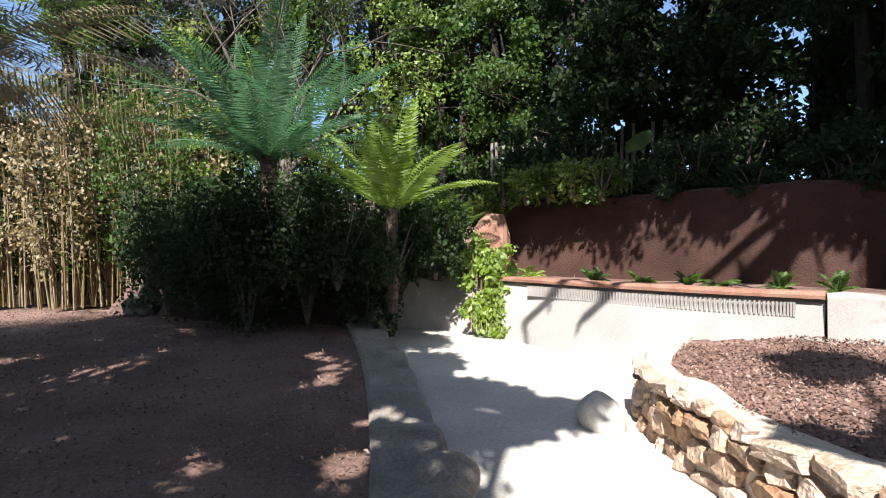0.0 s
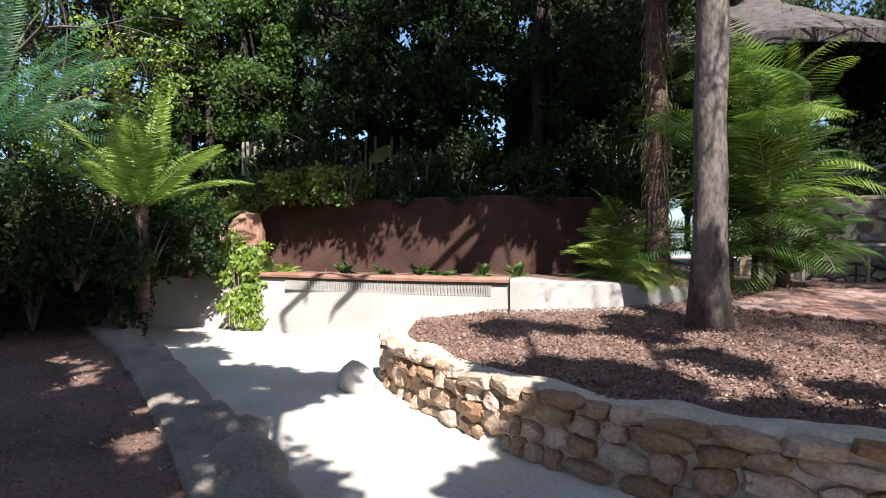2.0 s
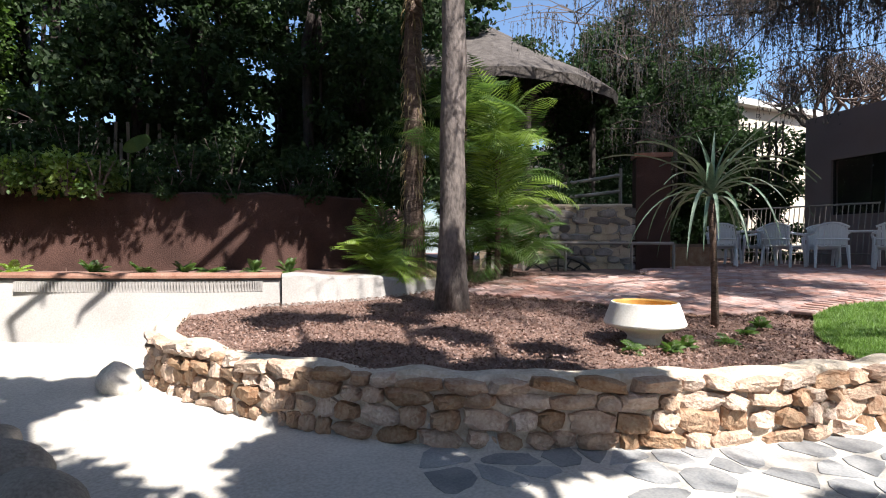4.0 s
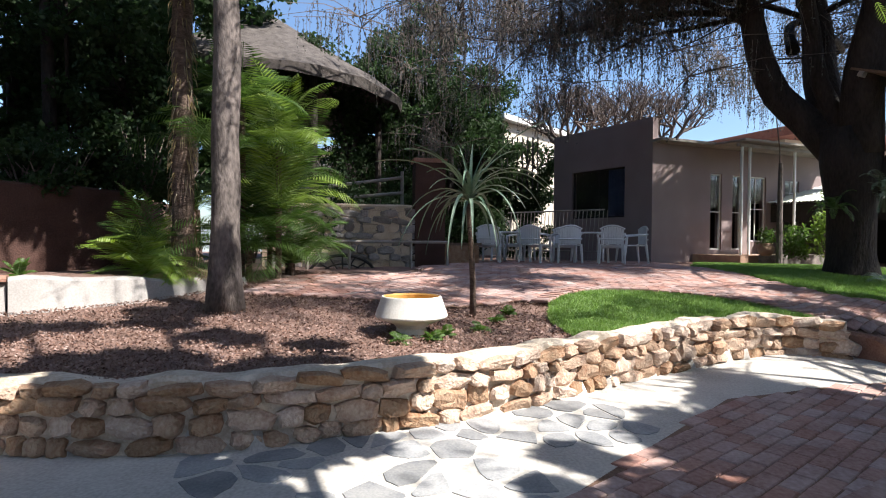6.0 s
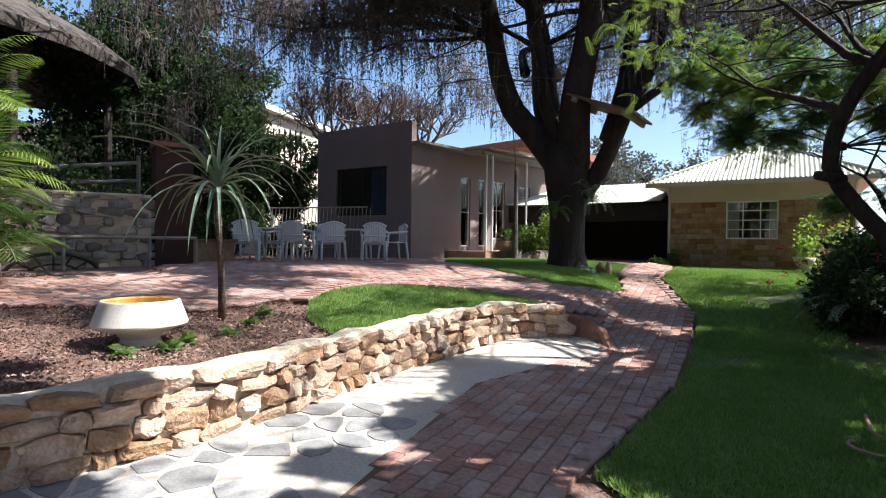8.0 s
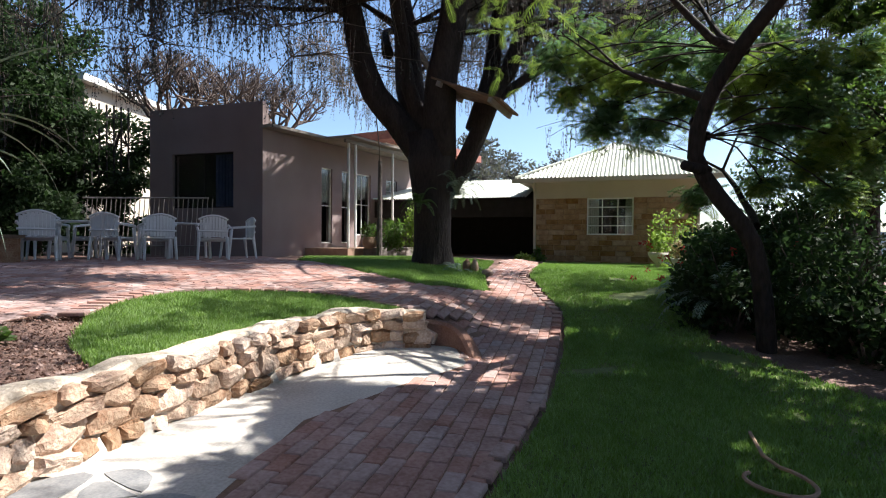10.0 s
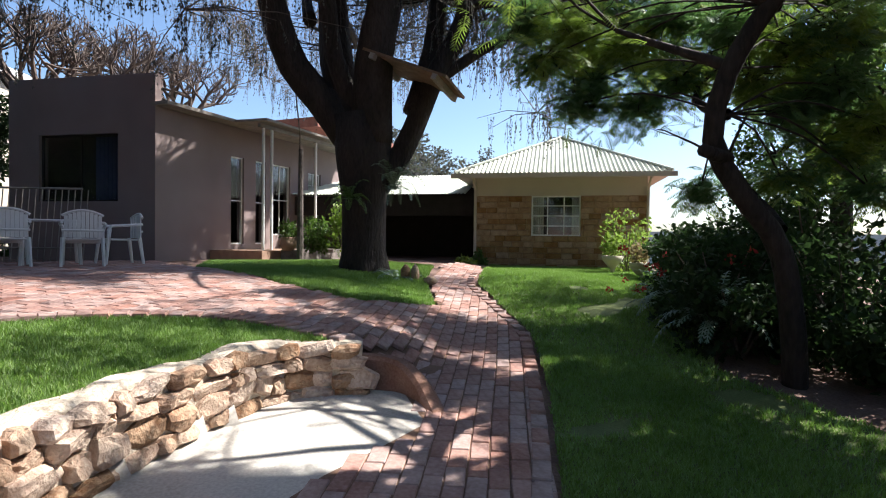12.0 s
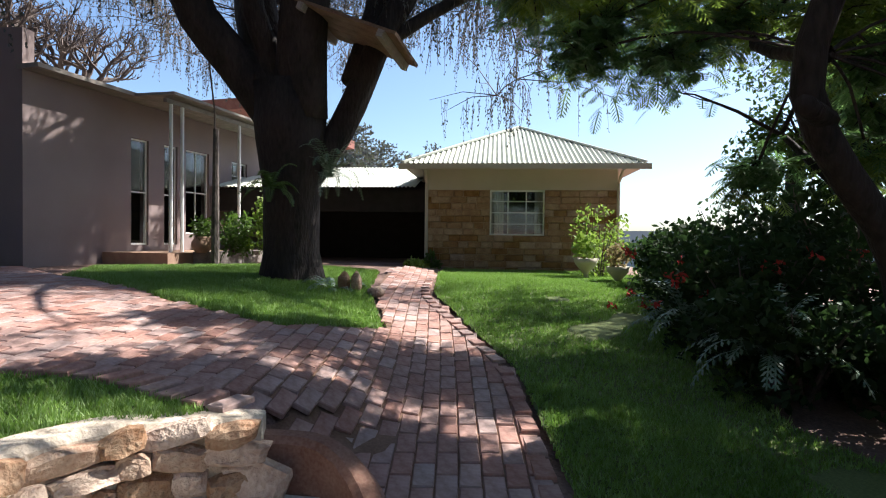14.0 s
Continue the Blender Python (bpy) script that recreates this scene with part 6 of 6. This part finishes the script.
# flagstones
def voronoi_cell(c, others, r=1.0):
    poly = [Vector((c.x + r * math.cos(a), c.y + r * math.sin(a))) for a in [k * math.pi / 6 for k in range(12)]]
    for o in others:
        m, n_ = (c + o) / 2, (o - c).normalized()
        out = []
        for i, p in enumerate(poly):
            q = poly[(i + 1) % len(poly)]
            dp, dq = (p - m).dot(n_), (q - m).dot(n_)
            if dp <= 0:
                out.append(p)
            if (dp < 0) != (dq < 0) and abs(dp - dq) > 1e-9:
                out.append(p + (q - p) * (dp / (dp - dq)))
        poly = out
    return poly


FR = random.Random(3)
FLAG_POLY = [(1.0, -1.3), (1.5, 0.6), (1.75, 1.3), (2.2, 0.55), (2.75, -0.2), (3.3, -0.8), (3.9, -1.2), (4.7, -1.85), (5.4, -2.5), (5.3, -3.2), (4.9, -3.0), (4.2, -2.22), (3.1, -1.67), (2.45, -1.34), (1.8, -1.05), (1.3, -1.5)]
FLAG_POLY = [p for p in FLAG_POLY if p[0] < 4.1]
seeds = []
for i in range(-2, 26):
    for j in range(-12, 22):
        p = Vector((0.8 + i * 0.27 + (j % 2) * 0.13 + FR.uniform(-0.13, 0.13), j * 0.26 + FR.uniform(-0.12, 0.12)))
        seeds.append(p)
pth = [o for o in scene.objects if o.name == "path"][0]
for p in seeds:
    if inside(p.x, p.y, FLAG_POLY) and FR.random() < 0.74:
        cell = voronoi_cell(p, [q for q in seeds if q is not p and (q - p).length < 0.8], 0.4)
        if len(cell) < 3:
            continue
        c = sum(cell, Vector((0, 0))) / len(cell)
        ring = []
        for i, q in enumerate(cell):
            a, b = cell[i - 1], cell[(i + 1) % len(cell)]
            for w in (q.lerp(a, 0.28), q.lerp(b, 0.28)):
                ring.append(c + (w - c) * FR.uniform(0.8, 0.93))
        zz = height(c.x, c.y)
        k = len(ring)
        v = [(q.x, q.y, height(q.x, q.y) + 0.0) for q in ring] + [(c.x + (q.x - c.x) * 0.98, c.y + (q.y - c.y) * 0.98, height(q.x, q.y) + 0.0205) for q in ring]
        f = [(i, (i + 1) % k, k + (i + 1) % k, k + i) for i in range(k)] + [tuple(range(k, 2 * k))]
        pymesh("flagstone", v, f, M_FLAG, pth)

# paving bricks: the nearest as parts, the rest joined
bb = bmesh.new()
BW, BL = 0.108, 0.216
vs = [(-BL / 2, -BW / 2), (BL / 2, -BW / 2), (BL / 2, BW / 2), (-BL / 2, BW / 2)]
brick_me = bpy.data.meshes.new("brick")
brick_me.from_pydata([(x, y, -0.02) for x, y in vs] + [(x, y, 0.004) for x, y in vs] + [(x * 0.95, y * 0.91, 0.011) for x, y in vs], [], [(0, 1, 5, 4), (1, 2, 6, 5), (2, 3, 7, 6), (3, 0, 4, 7), (4, 5, 9, 8), (5, 6, 10, 9), (6, 7, 11, 10), (7, 4, 8, 11), (8, 9, 10, 11)])
brick_me.materials.append(M_BRICK)
pav = [o for o in scene.objects if o.name == "pavement"][0]
BR = random.Random(6)
jv, jf, np_ = [], [], 0
bang = math.atan2(-0.55, 0.83)
ca, sa = math.cos(bang), math.sin(bang)
for j in range(-90, 90):
    for i in range(-60, 80):
        lx, ly = i * (BL + 0.008) + (j % 2) * BL / 2, j * (BW + 0.008)
        bend = 0.25 * noise.noise(Vector((lx * 0.25, ly * 0.25, 7)))
        x, y = 5.5 + lx * ca - ly * sa, -4.0 + lx * sa + ly * ca + bend * 0.3
        if x > 13.8 or not inside(x, y, BRICK_POLY):
            continue
        a = bang + bend * 0.3 + BR.uniform(-0.04, 0.04)
        z = height(x, y) + 0.012 + BR.uniform(-0.003, 0.004)
        e_ = 0.1
        gx, gy = (height(x + e_, y) - height(x - e_, y)) / (2 * e_), (height(x, y + e_) - height(x, y - e_)) / (2 * e_)
        gx, gy = max(-0.5, min(0.5, gx)), max(-0.5, min(0.5, gy))
        nrm = Vector((-gx, -gy, 1)).normalized()
        m = Matrix.Translation((x, y, z)) @ nrm.to_track_quat("Z", "Y").to_matrix().to_4x4()
        xa = (Vector((math.cos(a), math.sin(a), 0)) - nrm * Vector((math.cos(a), math.sin(a), 0)).dot(nrm)).normalized()
        ya = nrm.cross(xa)
        m = Matrix((( xa.x, ya.x, nrm.x, x), (xa.y, ya.y, nrm.y, y), (xa.z, ya.z, nrm.z, z), (0, 0, 0, 1)))
        if np_ < 300 and 5.0 < x < 7.4 and -6.2 < y < -3.3:
            o = new("brick", brick_me)
            o.parent = pav
            o.matrix_basis = m
            np_ += 1
        else:
            k = len(jv)
            jv += [m @ vv.co for vv in brick_me.vertices]
            jf += [tuple(k + q for q in pg.vertices) for pg in brick_me.polygons]
jb = pymesh("bricks", jv, jf, M_BRICKS, pav)
tagged(jb, "red clay paving bricks laid in running bond", kind="stuff")

# stone courses of the house front
hv, hf2 = [], []
for j in range(14):
    z0 = 0.45 + j * 0.136
    x = -0.01 if j % 2 else -0.15
    while x < HW:
        w = BR.uniform(0.2, 0.42)
        a, b = max(x, 0.0), min(x + w - 0.012, HW)
        x += w
        for a, b in ([(a, b)] if z0 + 0.13 < wz0 or b < wx0 or a > wx1 else [(a, min(b, wx0))] if a < wx0 < b else [(max(a, wx1), b)] if a < wx1 < b else []):
            if b - a < 0.04:
                continue
            k, dp = len(hv), BR.uniform(0.012, 0.028)
            hv += [mh @ Vector(p) for p in ((a, 0.0, z0), (b, 0.0, z0), (b, 0.0, z0 + 0.125), (a, 0.0, z0 + 0.125), (a + 0.008, -dp, z0 + 0.008), (b - 0.008, -dp, z0 + 0.008), (b - 0.008, -dp, z0 + 0.117), (a + 0.008, -dp, z0 + 0.117))]
            hf2 += [(k + 4, k + 5, k + 6, k + 7), (k, k + 1, k + 5, k + 4), (k + 1, k + 2, k + 6, k + 5), (k + 2, k + 3, k + 7, k + 6), (k + 3, k, k + 4, k + 7)]
tagged(pymesh("facing_stones", hv, hf2, M_HSTONE), "ochre stone courses on the house front", "wall", kind="stuff")

# brick edging of the small lawn, on edge
EDGE = resample([(5.9, -0.55), (6.6, -0.75), (7.1, -1.2), (7.27, -1.9), (7.2, -2.6), (6.95, -3.1), (6.5, -3.45), (6.15, -3.7)], 0.118)
for p, q in zip(EDGE, EDGE[1:]):
    d = q - p
    o = new("brick", brick_me)
    o.parent = pav
    o.matrix_basis = pose(p.x, p.y, height(p.x, p.y) + 0.035, 0, 0, math.degrees(math.atan2(d.y, d.x)) + 90)
# edge course along the right side of the path
EDGE = resample([(2.4, -2.55), (3.9, -3.85), (5.26, -4.85), (6.67, -5.74), (7.65, -6.08), (9.38, -6.7), (11.2, -8.0)], 0.224)
for p, q in zip(EDGE, EDGE[1:]):
    d = q - p
    o = new("brick", brick_me)
    o.parent = pav
    o.matrix_basis = pose(p.x, p.y, height(p.x, p.y) + 0.022, 0, 0, math.degrees(math.atan2(d.y, d.x)))

# grass
GR = random.Random(10)


def grass(name, poly, n, hgt, bare=0.0, width=0.006):
    v, f = [], []
    x0, x1, y0, y1 = min(p[0] for p in poly), max(p[0] for p in poly), min(p[1] for p in poly), max(p[1] for p in poly)
    k = 0
    while k < n:
        x, y = GR.uniform(x0, x1), GR.uniform(y0, y1)
        k += 1
        if not inside(x, y, poly) or noise.noise(Vector((x * 1.2, y * 1.2, 9))) < -1 + bare:
            continue
        z = height(x, y)
        for _ in range(3):
            a, h = GR.uniform(0, 6.28), hgt * GR.uniform(0.5, 1.3)
            bx, by = x + GR.gauss(0, 0.01), y + GR.gauss(0, 0.01)
            lx, ly = GR.gauss(0, 0.4) * h, GR.gauss(0, 0.4) * h
            i = len(v)
            w = width
            v += [(bx - w * math.cos(a), by - w * math.sin(a), z), (bx + w * math.cos(a), by + w * math.sin(a), z), (bx + lx, by + ly, z + h)]
            f.append((i, i + 1, i + 2))
    tagged(pymesh(name, v, f, M_GRASS), "short green lawn grass", "grass", kind="stuff")


grass("grass", LAWN_S, 34000, 0.045)
grass("grass", LAWN_T, 60000, 0.05, 0, 0.008)
grass("grass", LAWN_R, 190000, 0.045, 0.5, 0.007)
grass("grass", [(2.3, -2.6), (3.9, -4.0), (5.26, -5.0), (6.4, -5.75), (5.4, -6.3), (3.4, -5.6), (1.6, -4.6), (0.6, -3.3)], 50000, 0.04, 0.35, 0.006)

# leaf litter and small stones on the soil
LR = random.Random(11)
v, f = [], []
for k in range(80000):
    if k % 3:
        x, y = LR.uniform(1.5, 7.0), LR.uniform(-1.2, 4.6)
        if not inside(x, y, TERRACE) or inside(x, y, BRICK_POLY) or inside(x, y, LAWN_S):
            continue
    else:
        x, y = LR.uniform(-8, 0), LR.uniform(-1, 9)
        if not inside(x, y, LEFT_BED) or x > -0.25:
            continue
    z = height(x, y) + 0.004
    a, s_ = LR.uniform(0, 6.28), LR.uniform(0.005, 0.02)
    c, sn = math.cos(a) * s_, math.sin(a) * s_
    i = len(v)
    t1_, t2_ = LR.uniform(0, 0.02), LR.uniform(0, 0.02)
    v += [(x - c, y - sn, z), (x + sn * 0.5, y - c * 0.5, z + t1_), (x + c, y + sn, z + t2_), (x - sn * 0.5, y + c * 0.5, z + 0.006)]
    f.append((i, i + 1, i + 2, i + 3))
tagged(pymesh("leaf_litter", v, f, M_LITTER), "fallen leaves and chips of stone on the soil", "leaf litter", kind="stuff")
